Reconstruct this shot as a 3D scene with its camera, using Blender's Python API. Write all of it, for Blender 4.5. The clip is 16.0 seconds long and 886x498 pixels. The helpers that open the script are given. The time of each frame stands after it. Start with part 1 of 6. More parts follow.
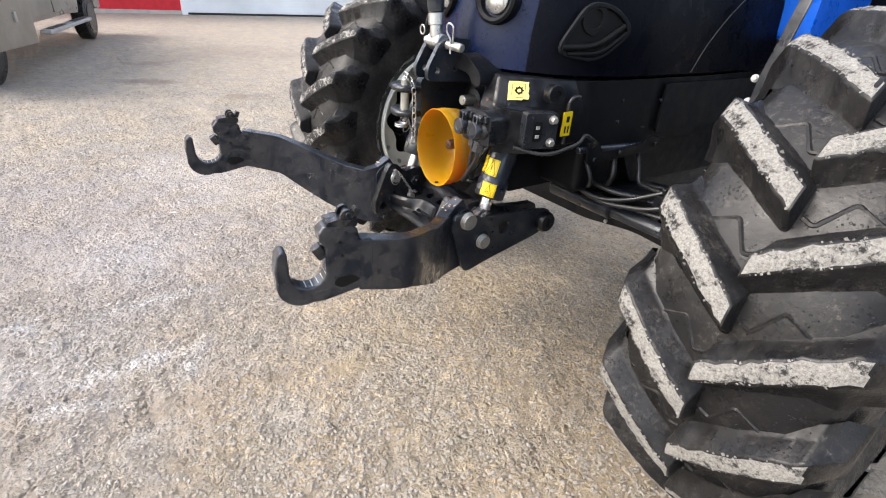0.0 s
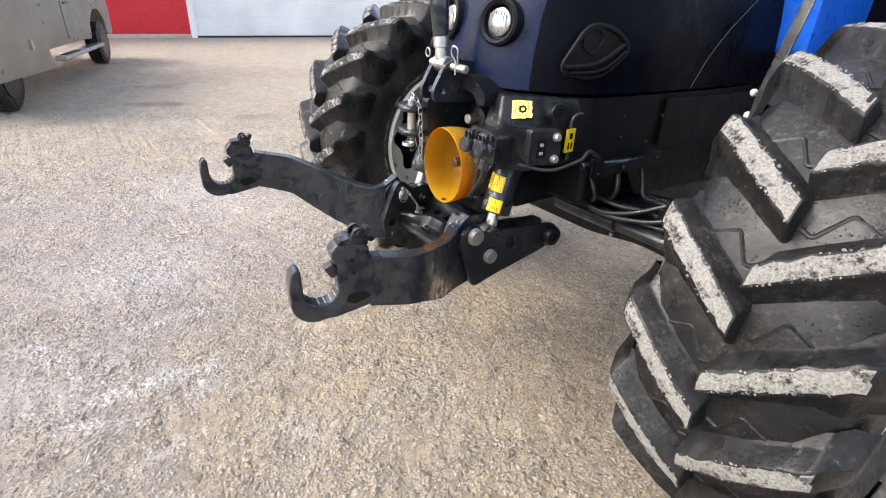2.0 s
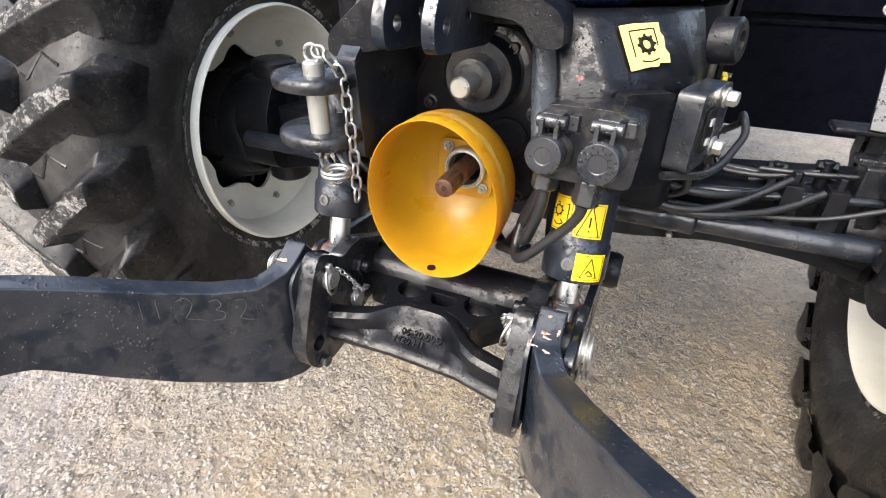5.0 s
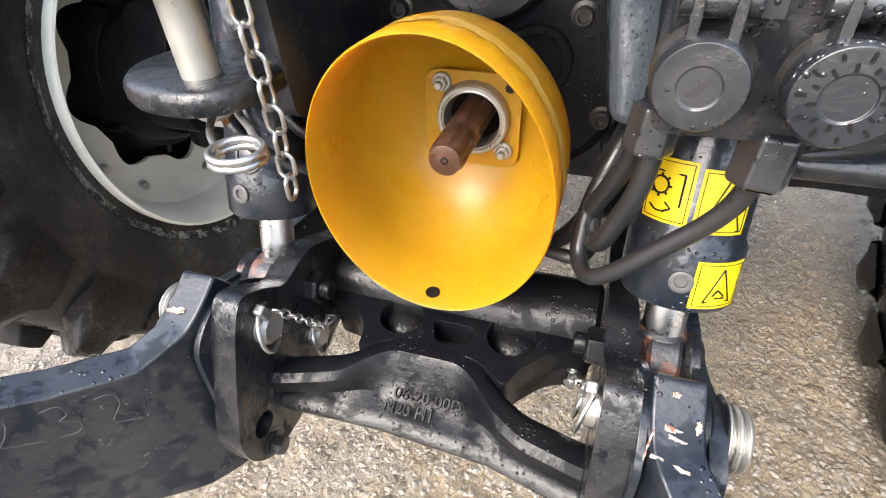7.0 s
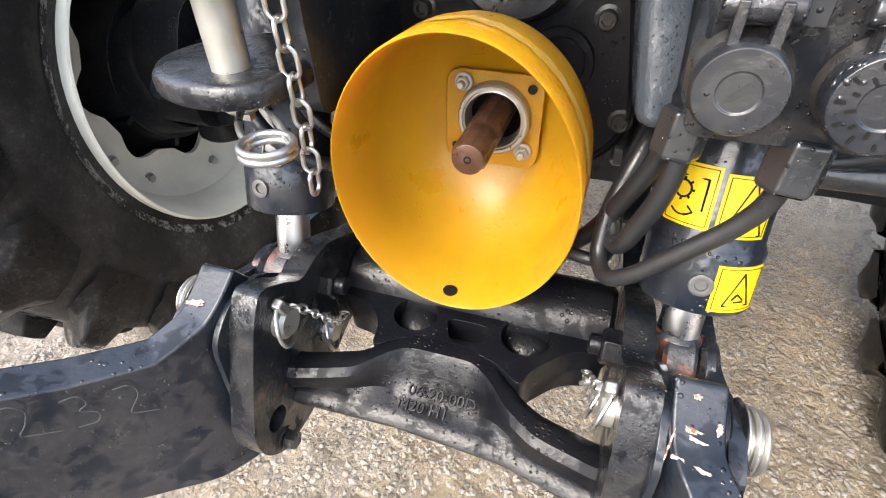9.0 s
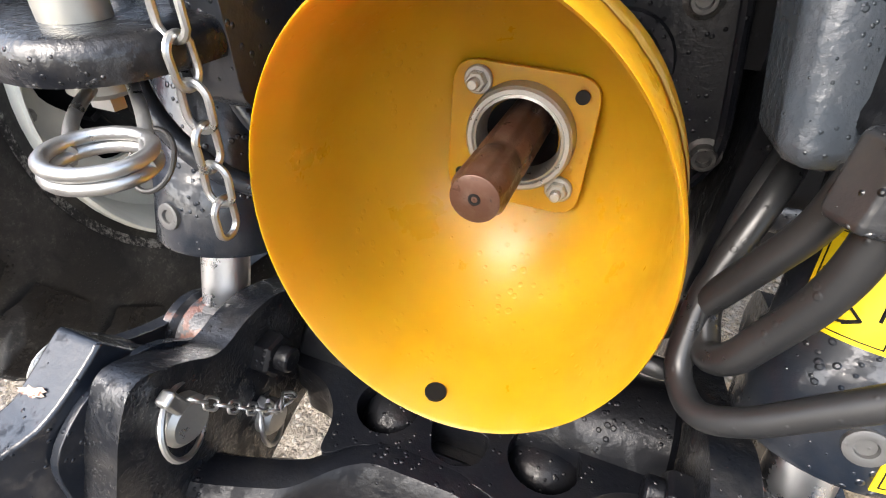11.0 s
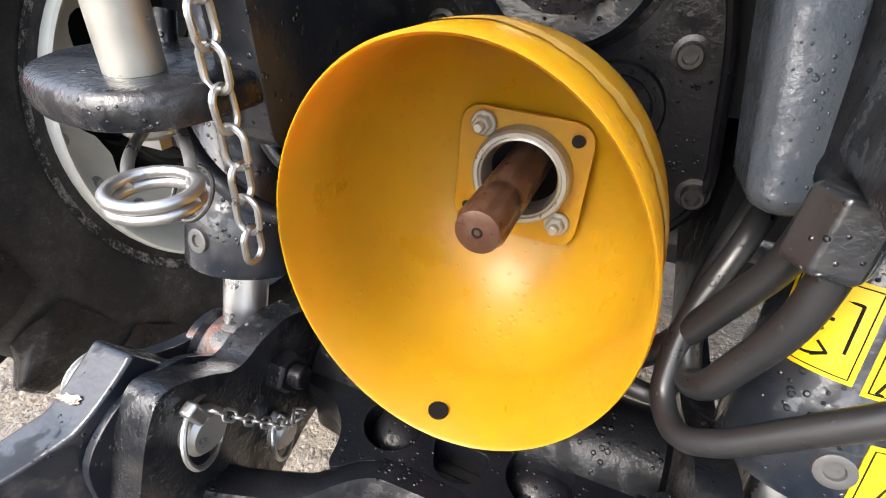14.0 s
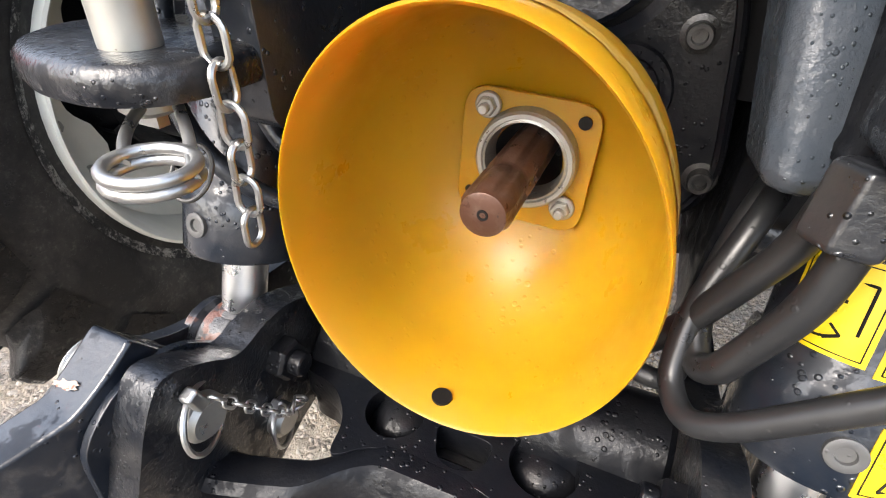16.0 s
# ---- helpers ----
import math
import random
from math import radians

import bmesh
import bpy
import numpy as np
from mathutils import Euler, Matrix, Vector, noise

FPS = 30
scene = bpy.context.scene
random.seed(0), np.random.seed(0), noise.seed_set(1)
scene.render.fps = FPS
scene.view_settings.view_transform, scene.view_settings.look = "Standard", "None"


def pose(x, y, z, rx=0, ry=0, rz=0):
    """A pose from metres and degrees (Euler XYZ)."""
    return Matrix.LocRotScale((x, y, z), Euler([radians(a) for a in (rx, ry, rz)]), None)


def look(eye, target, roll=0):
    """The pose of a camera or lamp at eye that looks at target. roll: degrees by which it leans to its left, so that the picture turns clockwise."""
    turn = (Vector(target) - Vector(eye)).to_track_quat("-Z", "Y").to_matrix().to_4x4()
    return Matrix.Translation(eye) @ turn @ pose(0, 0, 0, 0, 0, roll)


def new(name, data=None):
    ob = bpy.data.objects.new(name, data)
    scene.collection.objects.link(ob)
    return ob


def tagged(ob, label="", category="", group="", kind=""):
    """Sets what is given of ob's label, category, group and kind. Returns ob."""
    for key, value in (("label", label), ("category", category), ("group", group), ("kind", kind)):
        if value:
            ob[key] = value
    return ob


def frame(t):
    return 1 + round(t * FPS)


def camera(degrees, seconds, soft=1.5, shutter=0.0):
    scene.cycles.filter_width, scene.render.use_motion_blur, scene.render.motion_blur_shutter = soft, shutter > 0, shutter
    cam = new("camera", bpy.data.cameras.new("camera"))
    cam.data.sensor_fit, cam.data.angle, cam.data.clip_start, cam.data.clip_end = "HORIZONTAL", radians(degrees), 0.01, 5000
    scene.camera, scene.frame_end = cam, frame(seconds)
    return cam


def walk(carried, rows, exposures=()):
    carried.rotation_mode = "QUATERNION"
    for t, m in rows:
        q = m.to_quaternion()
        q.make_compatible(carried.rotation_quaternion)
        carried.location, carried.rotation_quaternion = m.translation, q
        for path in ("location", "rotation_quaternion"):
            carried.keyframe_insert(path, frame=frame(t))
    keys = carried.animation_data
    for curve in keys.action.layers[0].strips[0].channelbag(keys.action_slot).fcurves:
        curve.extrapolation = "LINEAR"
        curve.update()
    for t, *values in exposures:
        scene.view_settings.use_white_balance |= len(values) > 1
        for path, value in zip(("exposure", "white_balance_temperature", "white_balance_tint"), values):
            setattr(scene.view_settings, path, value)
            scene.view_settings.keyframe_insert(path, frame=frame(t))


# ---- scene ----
cam = camera(83.5, 16.0, soft=1.1)
PATH = [
    (0, (1.394, -1.074, 1.474), (0.017, 0.02, 0.521), 4.2),
    (0.5, (1.397, -1.079, 1.473), (0.011, 0.01, 0.527), 4.1),
    (1, (1.409, -1.083, 1.488), (0.012, 0.004, 0.557), 3.8),
    (1.5, (1.414, -1.088, 1.495), (0.004, -0.005, 0.579), 3.3),
    (2, (1.414, -1.093, 1.494), (-0.003, -0.01, 0.59), 2.8),
    (2.5, (1.416, -1.094, 1.495), (0.006, 0.001, 0.595), 2.8),
    (3, (1.405, -1.091, 1.493), (0.046, 0.065, 0.589), 3.0),
    (3.5, (1.326, -1.069, 1.489), (0.076, 0.202, 0.582), 3.1),
    (4, (0.974, -1.073, 1.442), (-0.096, 0.341, 0.518), 2.8),
    (4.3, (0.725, -1.038, 1.436), (-0.158, 0.482, 0.483), 2.5),
    (4.5, (0.601, -0.931, 1.37), (-0.258, 0.593, 0.4), 1.6),
    (4.7, (0.453, -0.807, 1.338), (-0.345, 0.723, 0.328), 0.3),
    (5, (0.31, -0.685, 1.302), (-0.373, 0.873, 0.25), 0.5),
    (5.2, (0.236, -0.598, 1.25), (-0.388, 0.962, 0.165), 0.3),
    (7.3, (0.136, -0.379, 1.177), (-0.395, 1.085, -0.078), -2.9),
    (7.5, (0.132, -0.381, 1.178), (-0.396, 1.082, -0.08), -2.8),
    (8, (0.129, -0.384, 1.178), (-0.395, 1.076, -0.084), -2.5),
    (8.5, (0.124, -0.388, 1.177), (-0.399, 1.074, -0.082), -2.1),
    (9, (0.12, -0.39, 1.178), (-0.404, 1.083, -0.069), -1.4),
    (9.5, (0.122, -0.373, 1.169), (-0.407, 1.118, -0.054), -0.4),
    (9.7, (0.111, -0.319, 1.14), (-0.418, 1.184, -0.069), 0.1),
    (10, (0.082, -0.246, 1.098), (-0.467, 1.253, -0.107), 0.5),
    (10.2, (0.072, -0.226, 1.093), (-0.469, 1.268, -0.122), 1.2),
    (12.3, (0.083, -0.235, 1.112), (-0.537, 1.311, 0.004), 2.4),
    (12.5, (0.081, -0.238, 1.113), (-0.542, 1.306, 0.005), 2.3),
    (13, (0.08, -0.242, 1.112), (-0.547, 1.305, 0.011), 2.3),
    (13.5, (0.083, -0.245, 1.115), (-0.547, 1.301, 0.015), 2.4),
    (14, (0.086, -0.247, 1.117), (-0.543, 1.3, 0.016), 2.5),
    (14.5, (0.084, -0.246, 1.114), (-0.545, 1.299, 0.012), 2.5),
    (15, (0.081, -0.245, 1.11), (-0.539, 1.299, 0.0), 2.5),
    (15.5, (0.084, -0.236, 1.113), (-0.525, 1.304, -0.009), 2.8),
    (16, (0.081, -0.247, 1.108), (-0.53, 1.29, -0.018), 2.8),
]
walk(cam, [(t, look(eye, target, roll)) for t, eye, target, roll in PATH],
     [(0.0, 1.9), (3.5, 1.92), (4.5, 2.17), (5.2, 2.3), (9.0, 2.42), (16.0, 2.34)])

import functools

# ---- world and sun ----
SUN_EL, SUN_AZ = radians(45), radians(-157)   # azimuth measured from +y towards +x
world = bpy.data.worlds.new("sky")
scene.world = world
world.use_nodes = True
wn = world.node_tree.nodes
sky = wn.new("ShaderNodeTexSky")
sky.sky_type = "NISHITA"
sky.sun_disc = False
sky.sun_elevation, sky.sun_rotation = SUN_EL, SUN_AZ
sky.air_density, sky.dust_density, sky.ozone_density = 1.0, 4.0, 1.0
wn["Background"].inputs["Strength"].default_value = 0.15
haze = wn.new("ShaderNodeHueSaturation")      # thin cloud takes most of the blue
haze.inputs["Saturation"].default_value = 0.68
world.node_tree.links.new(sky.outputs[0], haze.inputs["Color"])
world.node_tree.links.new(haze.outputs[0], wn["Background"].inputs["Color"])
sun = new("sun", bpy.data.lights.new("sun", "SUN"))
sun.data.energy, sun.data.angle, sun.data.color = 0.24, radians(18), (1.0, 0.95, 0.87)
sun_dir = Vector((math.sin(SUN_AZ) * math.cos(SUN_EL), math.cos(SUN_AZ) * math.cos(SUN_EL), math.sin(SUN_EL)))
sun.matrix_world = look(sun_dir * 30, (0, 0, 0))


# ---- materials ----
def mat(name, build):
    m = bpy.data.materials.new(name)
    m.use_nodes = True
    nt = m.node_tree
    build(nt, nt.nodes["Principled BSDF"])
    return m


def nd(nt, kind, **values):
    n = nt.nodes.new(kind)
    for k, v in values.items():
        if k == "operation":
            n.operation = v
        elif k == "data_type":
            n.data_type = v
        else:
            n.inputs[k].default_value = v
    return n


def coords(nt, scale=1.0):
    tc = nd(nt, "ShaderNodeTexCoord")
    mp = nd(nt, "ShaderNodeMapping")
    mp.inputs["Scale"].default_value = (scale, scale, scale) if isinstance(scale, (int, float)) else scale
    nt.links.new(tc.outputs["Object"], mp.inputs["Vector"])
    return mp.outputs["Vector"]


def noise_tex(nt, vec, scale, detail=4.0, rough=0.55):
    n = nd(nt, "ShaderNodeTexNoise", Scale=scale, Detail=detail, Roughness=rough)
    nt.links.new(vec, n.inputs["Vector"])
    return n.outputs["Fac"]


def ramp(nt, fac, *stops):
    r = nd(nt, "ShaderNodeValToRGB")
    e = r.color_ramp.elements
    while len(e) < len(stops):
        e.new(0.5)
    for k, (pos, col) in enumerate(stops):
        e[k].position = pos
        e[k].color = (*col, 1) if len(col) == 3 else col
    nt.links.new(fac, r.inputs["Fac"])
    return r.outputs["Color"]


def grey(v):
    return (v, v, v)


def mixc(nt, fac, a, b):
    n = nd(nt, "ShaderNodeMix", data_type="RGBA")
    for sock, v in ((n.inputs[0], fac), (n.inputs[6], a), (n.inputs[7], b)):
        if isinstance(v, (int, float)):
            sock.default_value = v
        elif isinstance(v, tuple):
            sock.default_value = (*v, 1)
        else:
            nt.links.new(v, sock)
    return n.outputs[2]


def math_n(nt, op, a, b):
    n = nd(nt, "ShaderNodeMath", operation=op)
    for k, v in enumerate((a, b)):
        if isinstance(v, (int, float)):
            n.inputs[k].default_value = v
        else:
            nt.links.new(v, n.inputs[k])
    return n.outputs[0]


def bump(nt, bs, height, strength, dist, below=None):
    b = nd(nt, "ShaderNodeBump", Strength=strength, Distance=dist)
    nt.links.new(height, b.inputs["Height"])
    if below is not None:
        nt.links.new(below, b.inputs["Normal"])
    nt.links.new(b.outputs["Normal"], bs.inputs["Normal"])
    return b.outputs["Normal"]


def drops(nt, vec, scale):
    """Small round water drops: a height that is zero between them."""
    v = nd(nt, "ShaderNodeTexVoronoi", Scale=scale, Randomness=1.0)
    nt.links.new(vec, v.inputs["Vector"])
    n = noise_tex(nt, vec, scale * 0.16, 3)
    size = math_n(nt, "MULTIPLY", math_n(nt, "SUBTRACT", n, 0.36), 1.15)
    return ramp(nt, math_n(nt, "SUBTRACT", size, v.outputs["Distance"]), (0.0, grey(0)), (0.12, grey(1)))


def paint(base, dust=0.0, rough=0.3, wet=0.0, rust=0.0, scale=1.0, chip=(0.16, 0.05, 0.03), metal=0.0, grain=0.15, coat=0.0, spec=0.5, dustcol=(0.42, 0.38, 0.32)):
    def build(nt, bs):
        vec = coords(nt, scale)
        big, fine = noise_tex(nt, vec, 6, 5), noise_tex(nt, vec, 90, 3)
        dark = tuple(c * 0.65 for c in base)
        col = mixc(nt, big, dark, tuple(min(1, c * 1.3) for c in base))
        if dust:
            f = math_n(nt, "MULTIPLY", ramp(nt, noise_tex(nt, vec, 14, 8, 0.7), (0.45, grey(0)), (0.75, grey(1))), dust)
            col = mixc(nt, f, col, dustcol)
        if rust:
            f = ramp(nt, noise_tex(nt, vec, 22, 6, 0.6), (0.74 - 0.12 * rust, grey(0)), (0.76 - 0.12 * rust, grey(1)))
            col = mixc(nt, f, col, chip)
        nt.links.new(col, bs.inputs["Base Color"])
        bs.inputs["Metallic"].default_value = metal
        bs.inputs["Specular IOR Level"].default_value = spec
        bs.inputs["Coat Roughness"].default_value = 0.05
        if coat:      # a water film with ragged edges
            film = ramp(nt, noise_tex(nt, vec, 20, 10, 0.72), (0.455, grey(0.08 * coat)), (0.485, grey(coat)))
            nt.links.new(film, bs.inputs["Coat Weight"])
            skin = nd(nt, "ShaderNodeBump", Strength=min(1.0, 0.25 + 0.6 * grain), Distance=0.0022)
            nt.links.new(noise_tex(nt, vec, 170, 4, 0.6), skin.inputs["Height"])
            bead = nd(nt, "ShaderNodeBump", Strength=max(0.1, wet), Distance=0.0025)
            nt.links.new(drops(nt, vec, 130), bead.inputs["Height"])
            nt.links.new(skin.outputs[0], bead.inputs["Normal"])
            nt.links.new(bead.outputs[0], bs.inputs["Coat Normal"])
        rr = ramp(nt, noise_tex(nt, vec, 18, 6, 0.65), (0.3, grey(max(0.02, rough - 0.12))), (0.7, grey(min(1, rough + 0.22))))
        nt.links.new(rr, bs.inputs["Roughness"])
        b = bump(nt, bs, fine, grain, 0.002)
        if wet:
            bump(nt, bs, drops(nt, vec, 130), wet, 0.0025, b)
    return build


BLACK = mat("black_paint_wet", paint((0.008, 0.0112, 0.0175), 0.05, 0.34, 0.6, coat=1.0, spec=0.2, grain=0.06))
CAST = mat("black_cast_iron", paint((0.0036, 0.0042, 0.0060), 0.02, 0.40, 0.5, 0.06, grain=0.35, coat=0.42, spec=0.12))
CASTW = mat("black_cast_worn", paint((0.006, 0.0072, 0.010), 0.06, 0.32, 0.6, 0.6, 1.6, (0.075, 0.032, 0.022), grain=0.3, coat=0.95, spec=0.12))
HOOD = mat("dark_navy_hood", paint((0.0026, 0.003, 0.0055), 0.0, 0.26, 0.4, spec=0.04))
NAVY = mat("navy_blue_paint", paint((0.0035, 0.008, 0.030), 0.01, 0.26, 0.6, spec=0.15))
BLUE = mat("bright_blue_paint", paint((0.006, 0.10, 0.55), 0.0, 0.3, 0.1))
GREYPLASTIC = mat("dark_grey_plastic", paint((0.012, 0.0138, 0.0175), 0.04, 0.3, 0.7, grain=0.15, coat=1.0, spec=0.25))


def shield_plastic(nt, bs):
    paint((0.35, 0.188, 0.006), 0.0, 0.34, 0.18, scale=0.8, grain=0.05, spec=0.4)(nt, bs)
    tone = mixc(nt, noise_tex(nt, coords(nt), 9, 5), (0.315, 0.166, 0.004), (0.352, 0.187, 0.006))
    nt.links.new(tone, bs.inputs["Base Color"])
    bs.inputs["Subsurface Weight"].default_value = 0.55
    bs.inputs["Subsurface Radius"].default_value = (1.0, 0.5, 0.04)
    bs.inputs["Subsurface Scale"].default_value = 0.014


# black casting; its grey-blue base stands in for the wet sky reflection
SHEENCAST = mat("black_casting_sky_sheen", paint((0.036, 0.044, 0.055), 0.04, 0.32, 0.6, 0.3, 1.6, (0.05, 0.03, 0.022), grain=0.6, coat=0.75, spec=0.12))
FLANK = mat("black_flank_paint", paint((0.0035, 0.0038, 0.005), 0.0, 0.5, 0.2, spec=0.2))
SCREW = mat("grey_socket_screw", paint((0.045, 0.044, 0.043), 0.1, 0.32, 0.3, 0.2, 4.0, metal=0.6))
PLUG = mat("grey_rubber_plug", paint((0.06, 0.06, 0.06), 0.1, 0.4, 0.2))
HOSE = mat("black_rubber_hose", paint((0.012, 0.0125, 0.0135), 0.015, 0.32, 0.2, grain=0.1))
YELLOW = mat("yellow_plastic", shield_plastic)
SCUFF = mat("scuffed_yellow_plastic", paint((0.38, 0.215, 0.022), 0.8, 0.5, 0.3, scale=3.5, grain=0.3, dustcol=(0.44, 0.33, 0.16)))
STICKER = mat("yellow_sticker", paint((0.68, 0.48, 0.008), 0.0, 0.3, 0.2, grain=0.03))
FADED = mat("faded_yellow_sticker", paint((0.80, 0.62, 0.14), 0.15, 0.4, 0.2, grain=0.05))
# flat black for print, and for the dark inside slots and holes
INK = mat("flat_black", paint((0.006, 0.006, 0.006), 0, 0.5, spec=0.15))
ZINC = mat("galvanised_steel", paint((0.40, 0.395, 0.365), 0.15, 0.36, 0, 0.45, 3.0, (0.17, 0.11, 0.07), 0.75, 0.06))
STEEL = mat("bright_steel", paint((0.46, 0.46, 0.45), 0.05, 0.32, 0, 0, 3.0, metal=0.95))
RING = mat("dull_zinc_steel", paint((0.36, 0.355, 0.33), 0.12, 0.36, 0.1, 0.15, 5.0, (0.16, 0.12, 0.08), 0.8, 0.25))
CHROME = mat("chrome_rod", paint((0.86, 0.86, 0.86), 0, 0.26, 0, 0, metal=1.0, grain=0.02))
ALLOY = mat("grey_alloy", paint((0.40, 0.40, 0.39), 0.0, 0.45, 0, 0, metal=0.5))
SHAFT = mat("brown_oiled_steel", paint((0.070, 0.030, 0.017), 0.12, 0.33, 0.1, 0.8, 4.0, (0.03, 0.016, 0.012), 0.35))
RIM = mat("off_white_rim_paint", paint((0.76, 0.75, 0.66), 0.05, 0.42, 0.05, 0.0))
RUST = mat("red_brown_rust", paint((0.17, 0.055, 0.03), 0.1, 0.7, 0, 0.3, 4.0, (0.03, 0.02, 0.02)))
RUSTY = mat("chipped_rusty_paint", paint((0.010, 0.011, 0.014), 0.08, 0.4, 0.4, 1.6, 2.2, (0.10, 0.036, 0.020), grain=0.5, coat=0.8))
SCAR = mat("chipped_primer", paint((0.34, 0.26, 0.20), 0.3, 0.6, 0, 1.6, 9.0, (0.14, 0.045, 0.025)))
TAN = mat("champagne_car_paint", paint((0.21, 0.18, 0.145), 0.0, 0.3, 0, metal=0.2, scale=0.1))
RED = mat("red_sheet_metal", paint((0.55, 0.010, 0.022), 0.02, 0.4))
WHITE = mat("white_sheet_metal", paint((0.80, 0.80, 0.80), 0.03, 0.45, scale=0.1))
CONCRETE = mat("concrete_footing", paint((0.42, 0.39, 0.34), 0.3, 0.8))
CHALK = mat("chalk", paint((0.050, 0.053, 0.057), 0, 0.9))


def rubber(nt, bs, base=(0.0068, 0.0066, 0.0072), dry=0.0):
    vec = coords(nt)
    dust = ramp(nt, noise_tex(nt, vec, 6, 9, 0.72), (0.44, grey(0)), (0.80, grey(1)))
    fleck = ramp(nt, noise_tex(nt, vec, 70, 10, 0.82), (0.52, grey(0)), (0.66, grey(1)))
    col = mixc(nt, math_n(nt, "MULTIPLY", dust, 0.16 + 0.3 * dry), base, (0.12, 0.11, 0.095))
    col = mixc(nt, math_n(nt, "MULTIPLY", math_n(nt, "MULTIPLY", fleck, dust), 0.7), col, (0.24, 0.22, 0.19))
    nt.links.new(col, bs.inputs["Base Color"])
    nt.links.new(ramp(nt, noise_tex(nt, vec, 9, 8, 0.65), (0.38, grey(0.16 + 0.2 * dry)), (0.62, grey(0.50 + 0.2 * dry))), bs.inputs["Roughness"])
    bs.inputs["Specular IOR Level"].default_value = 0.27
    bump(nt, bs, drops(nt, vec, 120), 0.6, 0.003, bump(nt, bs, noise_tex(nt, vec, 75, 8, 0.65), 0.35, 0.004))


def lugtop(nt, bs, th=0.438):
    vec = coords(nt)
    f = ramp(nt, noise_tex(nt, vec, 26, 14, 0.82), (th - 0.01, grey(0)), (th + 0.05, grey(1)))
    speck = ramp(nt, noise_tex(nt, vec, 170, 9, 0.85), (0.36, grey(0)), (0.60, grey(1)))
    pale = mixc(nt, speck, (0.13, 0.12, 0.105), (0.54, 0.52, 0.48))
    tan = ramp(nt, noise_tex(nt, vec, 34, 6, 0.7), (0.60, grey(0)), (0.72, grey(0.5)))
    pale = mixc(nt, tan, pale, (0.27, 0.18, 0.11))
    col = mixc(nt, f, (0.022, 0.021, 0.021), pale)
    nt.links.new(col, bs.inputs["Base Color"])
    bs.inputs["Roughness"].default_value = 0.85
    bump(nt, bs, noise_tex(nt, vec, 120, 12, 0.82), 1.0, 0.014)


RUBBER, LUGTOP = mat("tyre_rubber", rubber), mat("chalky_worn_rubber", lugtop)
DRYRUBBER = mat("dusty_tyre_rubber", functools.partial(rubber, base=(0.016, 0.0152, 0.0150), dry=1.0))
LUGCRUST = mat("dusty_bead_rubber", functools.partial(lugtop, th=0.50))
LUGDARK = mat("dark_worn_rubber", functools.partial(lugtop, th=0.51))


def sep_x(nt, vec):
    s = nd(nt, "ShaderNodeSeparateXYZ")
    nt.links.new(vec, s.inputs[0])
    return s.outputs["X"]


# chalky dust trails on the yard: place, half axes, turn, raggedness; strength
STREAKS = [((-0.57, -1.11, 0.075, 0.30, 1, 9), 0.85), ((-0.43, -1.30, 0.06, 0.17, -18, 10), 0.75), ((-0.48, -0.88, 0.06, 0.20, 56, 10), 0.7), ((-1.03, -0.94, 0.07, 0.32, -3, 8), 0.5),
           ((-1.08, -1.46, 0.13, 0.13, 0, 9), 0.6), ((0.0, -0.68, 0.10, 0.17, -65, 12), 0.4), ((-0.17, -1.10, 0.05, 0.15, 3, 12), 0.5), ((-0.75, -1.35, 0.25, 0.35, 20, 7), 0.35), ((-1.6, -1.0, 0.5, 0.5, 30, 7), 0.3), ((-2.6, -0.3, 1.0, 0.5, 20, 5), 0.25)]


